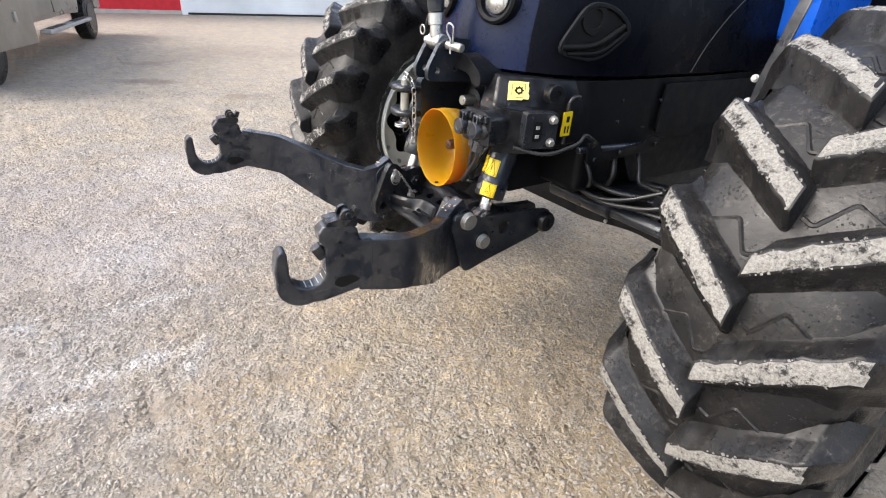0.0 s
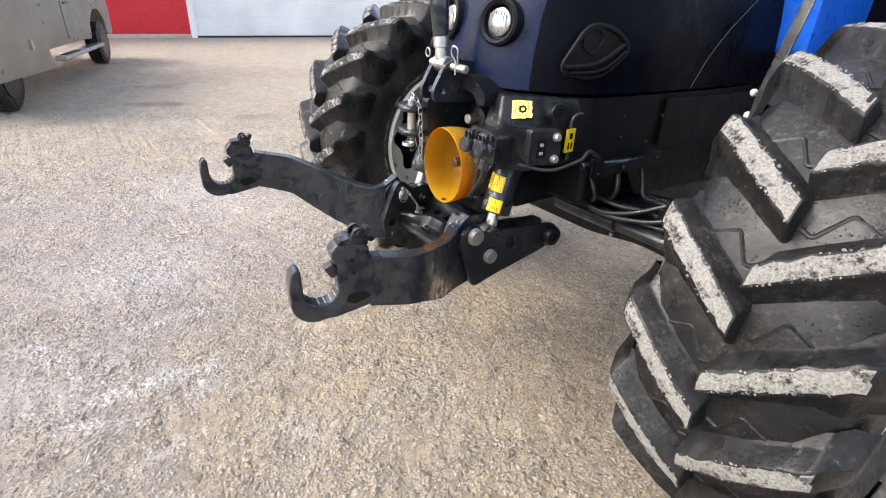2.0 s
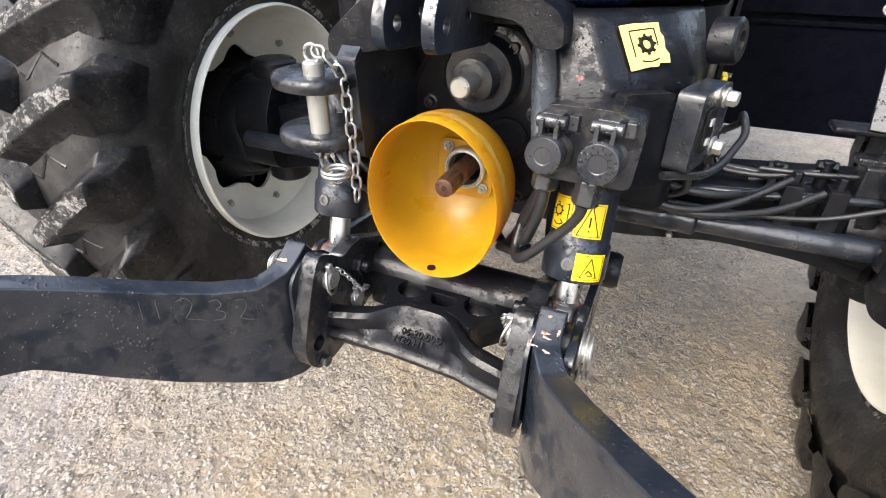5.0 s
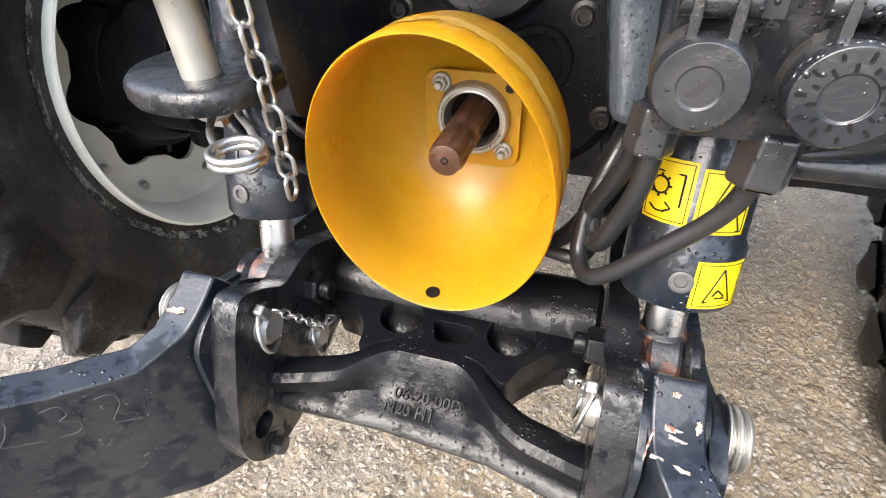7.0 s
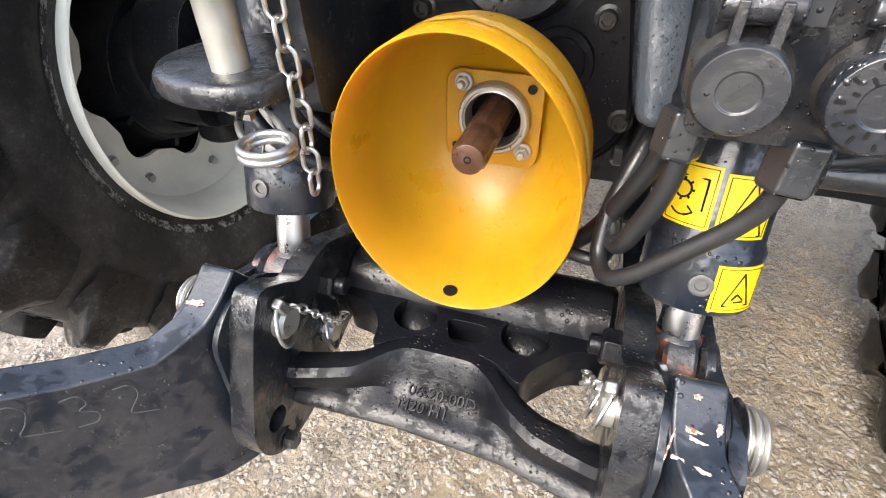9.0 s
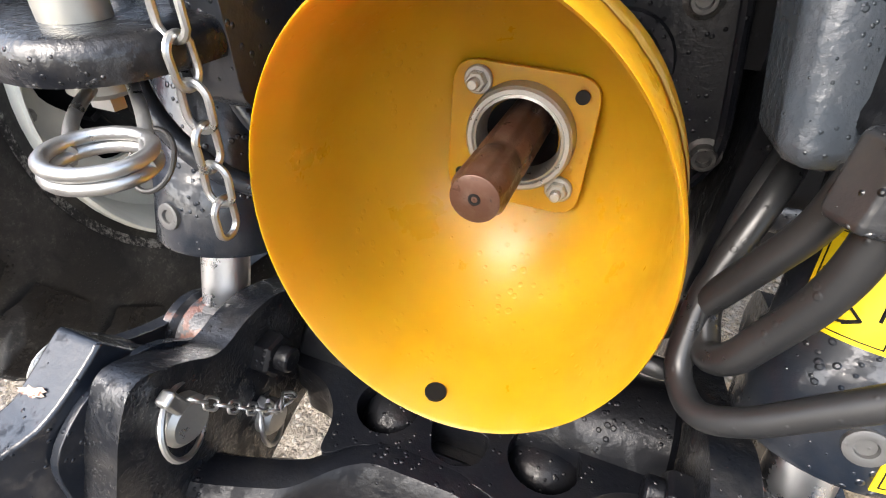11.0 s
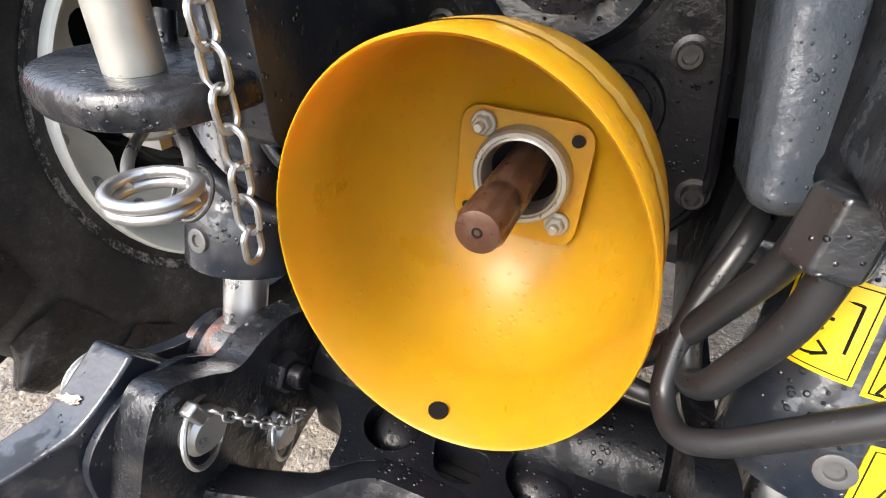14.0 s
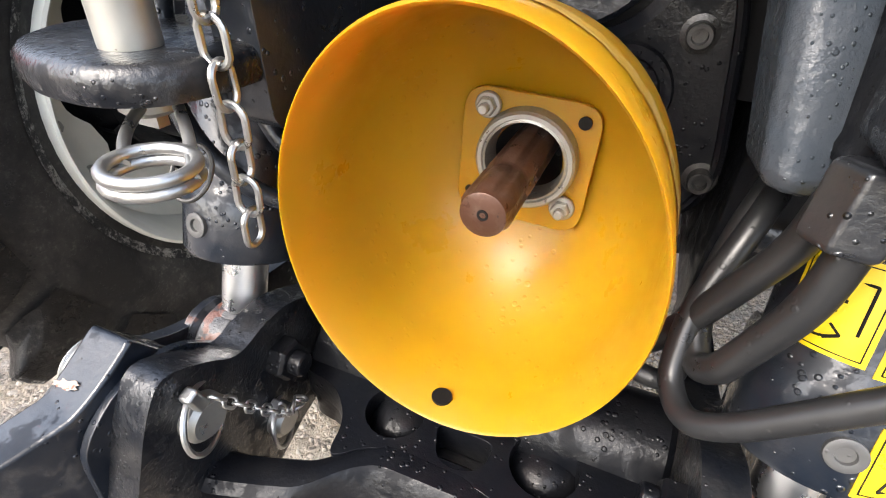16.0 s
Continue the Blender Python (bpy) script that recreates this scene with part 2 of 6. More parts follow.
def gravel(nt, bs):
    vec = coords(nt)
    warp = nd(nt, "ShaderNodeTexNoise", Scale=30.0, Detail=3.0)
    nt.links.new(vec, warp.inputs["Vector"])
    wv = nd(nt, "ShaderNodeVectorMath", operation="MULTIPLY_ADD")
    nt.links.new(warp.outputs["Color"], wv.inputs[0])
    wv.inputs[1].default_value = (0.03, 0.03, 0.03)
    nt.links.new(vec, wv.inputs[2])
    grain = ramp(nt, noise_tex(nt, vec, 150, 10, 0.85), (0.32, grey(0)), (0.68, grey(1)))
    col = mixc(nt, grain, (0.275, 0.236, 0.192), (0.45, 0.395, 0.328))
    height = math_n(nt, "MULTIPLY", noise_tex(nt, vec, 40, 12, 0.8), 1.4)
    drift = ramp(nt, noise_tex(nt, vec, 2.3, 6, 0.65), (0.36, grey(0.25)), (0.58, grey(0.95)))
    # crushed stone of several sizes bedded in the sand
    for sc, share, lift in ((120.0, 0.55, 0.3), (74.0, 0.58, 0.6), (50.0, 0.64, 0.9), (33.0, 0.80, 1.2), (21.0, 0.95, 1.8)):
        v = nd(nt, "ShaderNodeTexVoronoi", Scale=sc)
        v.voronoi_dimensions = "2D"
        nt.links.new(wv.outputs[0], v.inputs["Vector"])
        own = nd(nt, "ShaderNodeSeparateColor")
        nt.links.new(v.outputs["Color"], own.inputs[0])
        near = ramp(nt, v.outputs["Distance"], (0.40, grey(1)), (0.52, grey(0)))
        there = math_n(nt, "MULTIPLY", math_n(nt, "MULTIPLY", near, math_n(nt, "GREATER_THAN", own.outputs[0], share)), drift)
        if sc > 100:
            there = math_n(nt, "MULTIPLY", there, 0.6)
        low = 0.21 if sc < 100 else 0.25
        tone = ramp(nt, own.outputs[1], (0.0, (low, low * 0.86, low * 0.70)), (0.3, (0.30, 0.262, 0.22)), (0.7, (0.38, 0.341, 0.292)), (1.0, (0.43, 0.397, 0.355)))
        col = mixc(nt, there, col, tone)
        dome = math_n(nt, "MULTIPLY", math_n(nt, "MULTIPLY", there, math_n(nt, "SUBTRACT", 0.6, v.outputs["Distance"])), lift * 1.6)
        height = math_n(nt, "ADD", height, dome)
    # sandy stretches are warmer and paler, stony ones greyer
    stretch = ramp(nt, noise_tex(nt, vec, 2.6, 7, 0.7), (0.40, (1.07, 1.03, 0.95)), (0.60, (0.93, 0.95, 0.98)))
    mul = nd(nt, "ShaderNodeMix", data_type="RGBA")
    mul.blend_type = "MULTIPLY"
    mul.inputs[0].default_value = 1.0
    nt.links.new(col, mul.inputs[6])
    nt.links.new(stretch, mul.inputs[7])
    col = mul.outputs[2]
    # lumps and hollows of tone, a hand's width across
    lump = ramp(nt, noise_tex(nt, vec, 7, 9, 0.75), (0.3, grey(0.86)), (0.7, grey(1.32)))
    mul = nd(nt, "ShaderNodeMix", data_type="RGBA")
    mul.blend_type = "MULTIPLY"
    mul.inputs[0].default_value = 1.0
    nt.links.new(col, mul.inputs[6])
    nt.links.new(lump, mul.inputs[7])
    col = mul.outputs[2]

    def spot(cx, cy, rx, ry, turn, rag):
        """1 inside a ragged oval on the ground, 0 outside."""
        mp = nd(nt, "ShaderNodeMapping")
        mp.vector_type = "TEXTURE"
        mp.inputs["Location"].default_value = (cx, cy, 0)
        mp.inputs["Rotation"].default_value = (0, 0, radians(turn))
        mp.inputs["Scale"].default_value = (rx, ry, 1000)
        nt.links.new(vec, mp.inputs["Vector"])
        ln = nd(nt, "ShaderNodeVectorMath", operation="LENGTH")
        nt.links.new(mp.outputs[0], ln.inputs[0])
        d = math_n(nt, "ADD", ln.outputs["Value"], math_n(nt, "MULTIPLY", math_n(nt, "SUBTRACT", noise_tex(nt, vec, rag, 8, 0.75), 0.5), 3.0))
        return ramp(nt, d, (0.35, grey(1)), (1.0, grey(0)))

    # chalky dust trail, grey stretch of the yard, damp stains, one broad darker patch
    grey_yard = spot(-2.0, -1.4, 2.2, 1.9, 20, 1.2)
    tint = nd(nt, "ShaderNodeMix", data_type="RGBA")
    tint.blend_type = "MULTIPLY"
    nt.links.new(grey_yard, tint.inputs[0])
    nt.links.new(col, tint.inputs[6])
    tint.inputs[7].default_value = (0.95, 0.965, 1.07, 1)
    col = tint.outputs[2]
    chalky = ramp(nt, noise_tex(nt, vec, 28, 10, 0.8), (0.34, grey(0.1)), (0.54, grey(1)))
    for args, k in STREAKS:
        col = mixc(nt, math_n(nt, "MULTIPLY", math_n(nt, "MULTIPLY", spot(*args), chalky), k), col, (0.66, 0.645, 0.645))
    # the last, widest spot only darkens the yard near the truck
    for args, k in (((-6.61, -0.05, 0.25, 0.55, -24, 4), 0.6), ((-8.14, 0.17, 0.3, 0.45, -2, 4), 0.45), ((-5.25, 0.83, 0.22, 0.38, -19, 4), 0.45), ((-13.5, 3.06, 0.12, 0.3, 0, 5), 0.6), ((-9.0, 1.8, 1.2, 1.6, 0, 0.8), 0.25)):
        col = mixc(nt, math_n(nt, "MULTIPLY", spot(*args), k), col, (0.17, 0.13, 0.10))
    warm = spot(0.6, 0.2, 1.7, 1.7, 0, 1.5)
    tint = nd(nt, "ShaderNodeMix", data_type="RGBA")
    tint.blend_type = "MULTIPLY"
    nt.links.new(warm, tint.inputs[0])
    nt.links.new(col, tint.inputs[6])
    tint.inputs[7].default_value = (1.06, 0.99, 0.86, 1)
    col = tint.outputs[2]
    nt.links.new(col, bs.inputs["Base Color"])
    bs.inputs["Roughness"].default_value = 0.9
    bump(nt, bs, height, 1.0, 0.022)


GRAVEL = mat("limestone_gravel", gravel)


def pebble(nt, bs):
    vec = coords(nt)
    rnd = nd(nt, "ShaderNodeNewGeometry").outputs["Random Per Island"]
    col = ramp(nt, rnd, (0.0, (0.185, 0.162, 0.137)), (0.3, (0.22, 0.195, 0.165)), (0.75, (0.255, 0.228, 0.195)), (1.0, (0.29, 0.268, 0.238)))
    nt.links.new(mixc(nt, math_n(nt, "MULTIPLY", noise_tex(nt, vec, 120, 4), 0.5), col, (0.26, 0.231, 0.192)), bs.inputs["Base Color"])
    bs.inputs["Roughness"].default_value = 0.85


PEBBLE = mat("loose_pebbles", pebble)


# ---- building helpers ----
def finish(bm, name, material, angle=38):
    """Turn a bmesh into mesh data, smooth but for edges sharper than angle."""
    bmesh.ops.recalc_face_normals(bm, faces=bm.faces)
    for f in bm.faces:
        f.smooth = True
    for e in bm.edges:
        if len(e.link_faces) == 2 and e.calc_face_angle(0) > radians(angle):
            e.smooth = False
    me = bpy.data.meshes.new(name)
    bm.to_mesh(me)
    bm.free()
    for m in (material if isinstance(material, (list, tuple)) else [material]):
        me.materials.append(m)
    return me


def part(name, bm, material, parent=None, label="", bevel=0.0, segs=2):
    ob = new(name, finish(bm, name, material))
    if parent is not None:
        ob.parent = parent
        ob.matrix_parent_inverse = parent.matrix_world.inverted()
    if bevel:
        b = ob.modifiers.new("bevel", "BEVEL")
        b.width, b.segments, b.limit_method, b.angle_limit = bevel, segs, "ANGLE", radians(32)
        b.harden_normals = True
    return tagged(ob, label) if label else ob


def thing(name, label, category, at=(0, 0, 0), group="", kind=""):
    ob = new(name)
    ob.location = at
    bpy.context.view_layer.update()
    return tagged(ob, label, category, group, kind)


def frame_of(p0, p1, side=None):
    z = (Vector(p1) - Vector(p0)).normalized()
    s = Vector(side) if side else (Vector((1, 0, 0)) if abs(z.x) < 0.9 else Vector((0, 1, 0)))
    x = (s - z * s.dot(z)).normalized()
    y = z.cross(x)
    return Matrix((x, y, z)).transposed()


def ring(bm, c, x, y, r, n, phase=0.0):
    return [bm.verts.new(Vector(c) + x * (r * math.cos(2 * math.pi * k / n + phase)) + y * (r * math.sin(2 * math.pi * k / n + phase))) for k in range(n)]


def bridge(bm, a, b):
    n = len(a)
    for k in range(n):
        bm.faces.new((a[k], a[(k + 1) % n], b[(k + 1) % n], b[k]))


def rod(bm, p0, p1, r0, r1=None, n=24, chamfer=0.0):
    """A round bar or cone with closed, chamfered ends."""
    r1 = r0 if r1 is None else r1
    p0, p1 = Vector(p0), Vector(p1)
    m = frame_of(p0, p1)
    x, y, z = m.col[0], m.col[1], m.col[2]
    sec = [(p0, r0 - chamfer)] if chamfer else []
    sec += [(p0 + z * chamfer, r0), (p1 - z * chamfer, r1)]
    sec += [(p1, r1 - chamfer)] if chamfer else []
    rings = [ring(bm, c, x, y, r, n) for c, r in sec]
    for a, b in zip(rings, rings[1:]):
        bridge(bm, a, b)
    bm.faces.new(rings[0][::-1])
    bm.faces.new(rings[-1])
    return bm


def lathe(bm, profile, origin, axis, n=48, closed=False):
    """Turn (along, radius) pairs round an axis from origin."""
    m = frame_of((0, 0, 0), axis)
    x, y, z = m.col[0], m.col[1], m.col[2]
    rings = [ring(bm, Vector(origin) + z * a, x, y, max(r, 1e-4), n) for a, r in profile]
    for a, b in zip(rings, rings[1:]):
        bridge(bm, a, b)
    if closed:
        bridge(bm, rings[-1], rings[0])
    else:
        bm.faces.new(rings[0][::-1])
        bm.faces.new(rings[-1])
    return bm


def smooth_path(pts, r=0.02, n=6):
    """Round the corners of a polyline."""
    pts = [Vector(p) for p in pts]
    out = [pts[0]]
    for a, b, c in zip(pts, pts[1:], pts[2:]):
        d = min(r, (a - b).length * 0.48, (c - b).length * 0.48)
        s, e = b + (a - b).normalized() * d, b + (c - b).normalized() * d
        for k in range(n + 1):
            t = k / n
            out.append(s * (1 - t) ** 2 + b * (2 * t * (1 - t)) + e * t ** 2)
    return out + [pts[-1]]


def pipe(bm, pts, r, n=12, bend=0.03, closed=False):
    """A tube along a polyline with rounded corners."""
    p = [Vector(q) for q in pts] if closed else smooth_path(pts, bend)
    rings, x = [], None
    cnt = len(p)
    for k in range(cnt):
        if closed:
            t = (p[(k + 1) % cnt] - p[k - 1]).normalized()
        else:
            t = (p[min(k + 1, cnt - 1)] - p[max(k - 1, 0)]).normalized()
        if x is None:
            x = t.orthogonal().normalized()
        x = (x - t * x.dot(t)).normalized()
        rings.append(ring(bm, p[k], x, t.cross(x), r, n))
    for a, b in zip(rings, rings[1:]):
        bridge(bm, a, b)
    if closed:
        bridge(bm, rings[-1], rings[0])
    else:
        bm.faces.new(rings[0][::-1])
        bm.faces.new(rings[-1])
    return bm


def block(bm, size, m):
    """A box of that size, its middle at the pose m (a Matrix, or a place)."""
    m = m if isinstance(m, Matrix) else Matrix.Translation(m)
    v = [bm.verts.new(m @ Vector((size[0] * a / 2, size[1] * b / 2, size[2] * c / 2))) for a in (-1, 1) for b in (-1, 1) for c in (-1, 1)]
    for q in ((0, 1, 3, 2), (4, 6, 7, 5), (0, 4, 5, 1), (2, 3, 7, 6), (0, 2, 6, 4), (1, 5, 7, 3)):
        bm.faces.new([v[k] for k in q])
    return bm


def circle2(cx, cy, r, n=20):
    return [(cx + r * math.cos(2 * math.pi * k / n), cy + r * math.sin(2 * math.pi * k / n)) for k in range(n)]


def round2(pts, r, n=4):
    """Round the corners of a closed 2D outline."""
    out, c = [], len(pts)
    for k in range(c):
        a, b, d = (Vector((*pts[(k + j) % c], 0)) for j in (-1, 0, 1))
        q = min(r, (a - b).length * 0.45, (d - b).length * 0.45)
        s, e = b + (a - b).normalized() * q, b + (d - b).normalized() * q
        for j in range(n + 1):
            t = j / n
            p = s * (1 - t) ** 2 + b * (2 * t * (1 - t)) + e * t ** 2
            out.append((p.x, p.y))
    return out


def plate(bm, outline, thick, m, holes=()):
    """An outline in the plane of m, thickened by thick along m's z, with holes through it."""
    edges = []
    for loop in (outline, *holes):
        vs = [bm.verts.new(m @ Vector((p[0], p[1], 0))) for p in loop]
        edges += [bm.edges.new((vs[k], vs[(k + 1) % len(vs)])) for k in range(len(vs))]
    g = bmesh.ops.triangle_fill(bm, use_beauty=True, use_dissolve=False, edges=edges)
    faces = [f for f in g["geom"] if isinstance(f, bmesh.types.BMFace)]
    ex = bmesh.ops.extrude_face_region(bm, geom=faces)
    d = m.to_3x3() @ Vector((0, 0, thick))
    bmesh.ops.translate(bm, verts=[v for v in ex["geom"] if isinstance(v, bmesh.types.BMVert)], vec=d)
    return bm


def plane_m(origin, u, v):
    """A pose with its x along u and its y along v, at origin."""
    u = Vector(u).normalized()
    w = u.cross(Vector(v)).normalized()
    m = Matrix((u, w.cross(u), w)).transposed().to_4x4()
    m.translation = origin
    return m


YZ = lambda x: plane_m((x, 0, 0), (0, 1, 0), (0, 0, 1))     # outline in y, z; thickness towards +x
XZ = lambda y: plane_m((0, y, 0), (1, 0, 0), (0, 0, 1))     # outline in x, z; thickness towards -y
XY = lambda z: plane_m((0, 0, z), (1, 0, 0), (0, 1, 0))     # outline in x, y; thickness upwards


def ribbon(bm, stations, thick, bend=0.06):
    """An upright bar: stations (x, y, top, bottom) along its middle, corners rounded."""
    mid = smooth_path([(x, y, 0) for x, y, _, _ in stations], bend, 8)
    keys = [Vector((s[0], s[1], 0)) for s in stations]
    acc = [0.0]
    for a, b in zip(keys, keys[1:]):
        acc.append(acc[-1] + (b - a).length)
    rings, run = [], 0.0
    total = sum((b - a).length for a, b in zip(mid, mid[1:]))
    for k, p in enumerate(mid):
        if k:
            run += (p - mid[k - 1]).length
        s = run / total * acc[-1]
        top, bot = (float(np.interp(s, acc, [q[j] for q in stations])) for j in (2, 3))
        t = (mid[min(k + 1, len(mid) - 1)] - mid[max(k - 1, 0)]).normalized()
        nrm = Vector((-t.y, t.x, 0)) * (thick / 2)
        rings.append([bm.verts.new(Vector((p.x, p.y, z)) + nrm * s2) for z, s2 in ((top, 1), (top, -1), (bot, -1), (bot, 1))])
    for a, b in zip(rings, rings[1:]):
        bridge(bm, a, b)
    bm.faces.new(rings[0][::-1])
    bm.faces.new(rings[-1])
    return bm


def hexbolt(name, p0, axis, r, h, material, parent, label="", washer=0.0):
    bm = bmesh.new()
    a = Vector(axis).normalized()
    p0 = Vector(p0)
    if washer:
        rod(bm, p0, p0 + a * 0.003, washer, n=24)
        p0 = p0 + a * 0.0025
    rod(bm, p0, p0 + a * h, r, n=6, chamfer=min(0.002, h * 0.2))
    return part(name, bm, material, parent, label)


# ---- ground ----
def relief(x, y):
    """Height of the yard: long swells, then lumps down to the size of a pebble."""
    z = np.zeros_like(x)
    for k, (cell, amp) in enumerate(((1.7, 0.012), (0.30, 0.005), (0.10, 0.005), (0.045, 0.0060), (0.022, 0.0055))):
        rng = np.random.default_rng(50 + k)
        lat = rng.uniform(-1, 1, (128, 128))
        u, v = x / cell, y / cell
        i, j = np.floor(u).astype(int), np.floor(v).astype(int)
        f, g = u - i, v - j
        f, g = f * f * (3 - 2 * f), g * g * (3 - 2 * g)
        L = lambda p, q: lat[p % 128, q % 128]
        z += amp * ((L(i, j) * (1 - f) + L(i + 1, j) * f) * (1 - g) + (L(i, j + 1) * (1 - f) + L(i + 1, j + 1) * f) * g)
    fade = np.clip((10 - np.maximum(np.abs(x + 8) - 8, np.abs(y - 2))) / 3, 0, 1)
    return z * fade


def ground():
    run = lambda a, b, d: list(np.arange(a, b, d))
    xs = [-2500, -300, -60] + run(-25, -4.2, 0.4) + run(-4.2, -1.8, 0.018) + run(-1.8, 1.7, 0.011) + run(1.7, 12, 0.4) + [60, 300, 2500]
    ys = [-2500, -300, -60, -15] + run(-10, -2.0, 0.4) + run(-2.0, 1.6, 0.012) + run(1.6, 3.4, 0.02) + run(3.4, 17, 0.4) + [60, 300, 2500]
    gx, gy = np.meshgrid(np.array(xs, float), np.array(ys, float), indexing="ij")
    co = np.stack([gx, gy, relief(gx, gy)], -1).reshape(-1, 3)
    n, m = gx.shape
    i0 = (np.arange(n - 1)[:, None] * m + np.arange(m - 1)[None]).reshape(-1)
    faces = np.stack([i0, i0 + m, i0 + m + 1, i0 + 1], -1)
    me = bpy.data.meshes.new("ground")
    me.from_pydata(co.tolist(), [], faces.tolist())
    me.polygons.foreach_set("use_smooth", [True] * len(faces))
    me.materials.append(GRAVEL)
    return tagged(new("ground", me), "pale limestone gravel yard with chalky dust trails", "ground", kind="structure")


ground()


def pebbles():
    """Loose stones of 4 to 22 mm over the stretch beside and under the machine."""
    rng = np.random.default_rng(4)
    ico = [(0, 0, 1), (0.9, 0, 0.3), (0.28, 0.85, 0.3), (-0.73, 0.53, 0.3), (-0.73, -0.53, 0.3), (0.28, -0.85, 0.3), (0, 0, -0.6)]
    tri = [(0, 1, 2), (0, 2, 3), (0, 3, 4), (0, 4, 5), (0, 5, 1), (6, 2, 1), (6, 3, 2), (6, 4, 3), (6, 5, 4), (6, 1, 5)]
    base = np.array(ico)
    cnt = 230000
    # nearer ground gets more stones, and they lie in drifts
    px = np.concatenate([rng.uniform(-1.4, 1.4, cnt // 3), -6.0 + 8.2 * rng.uniform(0, 1, cnt - cnt // 3) ** 0.8])
    py = np.concatenate([rng.uniform(-1.5, 1.5, cnt // 3), rng.uniform(-2.4, 3.6, cnt - cnt // 3)])
    drift = np.array([noise.noise((x * 2.2, y * 2.2, 3)) + 0.6 * noise.noise((x * 7, y * 7, 5)) for x, y in zip(px, py)])
    keep = rng.uniform(-0.7, 0.8, cnt) < drift
    px, py = px[keep], py[keep]
    cnt = len(px)
    r = (0.0022 + 0.0088 * rng.uniform(0, 1, cnt) ** 2.6) * np.interp(px, (-4, -1), (1.35, 1.0))
    verts = np.empty((cnt, 7, 3))
    ang = rng.uniform(0, 6.283, cnt)
    jit = rng.uniform(0.55, 1.45, (cnt, 7, 3))
    b = base[None] * jit
    b[:, :, 2] *= 0.7
    c, s = np.cos(ang)[:, None], np.sin(ang)[:, None]
    verts[:, :, 0] = px[:, None] + r[:, None] * (b[:, :, 0] * c - b[:, :, 1] * s)
    verts[:, :, 1] = py[:, None] + r[:, None] * (b[:, :, 0] * s + b[:, :, 1] * c)
    verts[:, :, 2] = r[:, None] * (0.8 * b[:, :, 2] + 0.05)
    verts[:, :, 2] += relief(px, py)[:, None]
    faces = (np.array(tri)[None] + 7 * np.arange(cnt)[:, None, None]).reshape(-1, 3)
    me = bpy.data.meshes.new("pebbles")
    me.from_pydata(verts.reshape(-1, 3).tolist(), [], faces.tolist())
    me.materials.append(PEBBLE)
    tagged(new("pebbles", me), "loose grey and beige crushed stone on the yard", "gravel", kind="stuff")


pebbles()


# ---- far building ----
def building():
    x0 = -17.0
    bm = bmesh.new()
    prof = []
    y = -9.0
    while y < 2.55:
        prof += [(y, 0), (y + 0.13, 0), (y + 0.20, 0.06), (y + 0.215, 0.06), (y + 0.25, 0)]
        y += 0.25
    pts = [(x0 + d, yy) for yy, d in prof] + [(x0, 2.6), (x0 - 0.15, 2.6), (x0 - 0.15, -9)]
    plate(bm, pts, 3.9, XY(0.10))
    wall = tagged(part("wall_red", bm, RED), "red ribbed sheet metal wall of a shed", "wall", kind="structure")
    bm = bmesh.new()
    block(bm, (0.22, 11.7, 0.12), (x0 - 0.06, -3.2, 0.05))
    tagged(part("footing", bm, CONCRETE, bevel=0.01), "low concrete footing under the shed wall", "footing", kind="structure")
    bm = bmesh.new()
    block(bm, (0.10, 0.16, 4.0), (x0 + 0.04, 2.66, 2.0))
    tagged(part("trim", bm, WHITE, bevel=0.006), "white sheet metal corner trim", "trim", kind="structure")
    door = thing("door_1", "large white sectional garage door, closed", "garage door", (x0, 7.0, 0), kind="structure")
    for k in range(7):
        bm = bmesh.new()
        block(bm, (0.05, 8.5, 0.555), (x0 - 0.02, 7.0, 0.06 + 0.28 + 0.56 * k))
        for j in range(5):
            block(bm, (0.012, 8.4, 0.012), (x0 + 0.008, 7.0, 0.14 + 0.1 * j + 0.56 * k))
        part("panel", bm, WHITE, door, bevel=0.006)
    bm = bmesh.new()
    block(bm, (0.06, 8.5, 0.06), (x0 - 0.02, 7.0, 0.03))
    part("bottom_seal", bm, HOSE, door, "black rubber seal")
    bm = bmesh.new()
    block(bm, (0.25, 22, 1.0), (x0 - 0.1, 2.0, 4.5))
    tagged(part("wall_gable", bm, RED), "red sheet metal wall over the garage door", "wall", kind="structure")
    bm = bmesh.new()
    block(bm, (9, 22.5, 0.2), pose(x0 - 4.2, 2.0, 5.7, 0, 14, 0))
    tagged(part("roof", bm, WHITE), "white sheet metal shed roof", "roof", kind="structure")
    bm = bmesh.new()
    block(bm, (0.2, 2.0, 4.0), (x0 - 0.1, 12.2, 2.0))
    tagged(part("wall_end", bm, RED), "red sheet metal wall beside the garage door", "wall", kind="structure")


building()


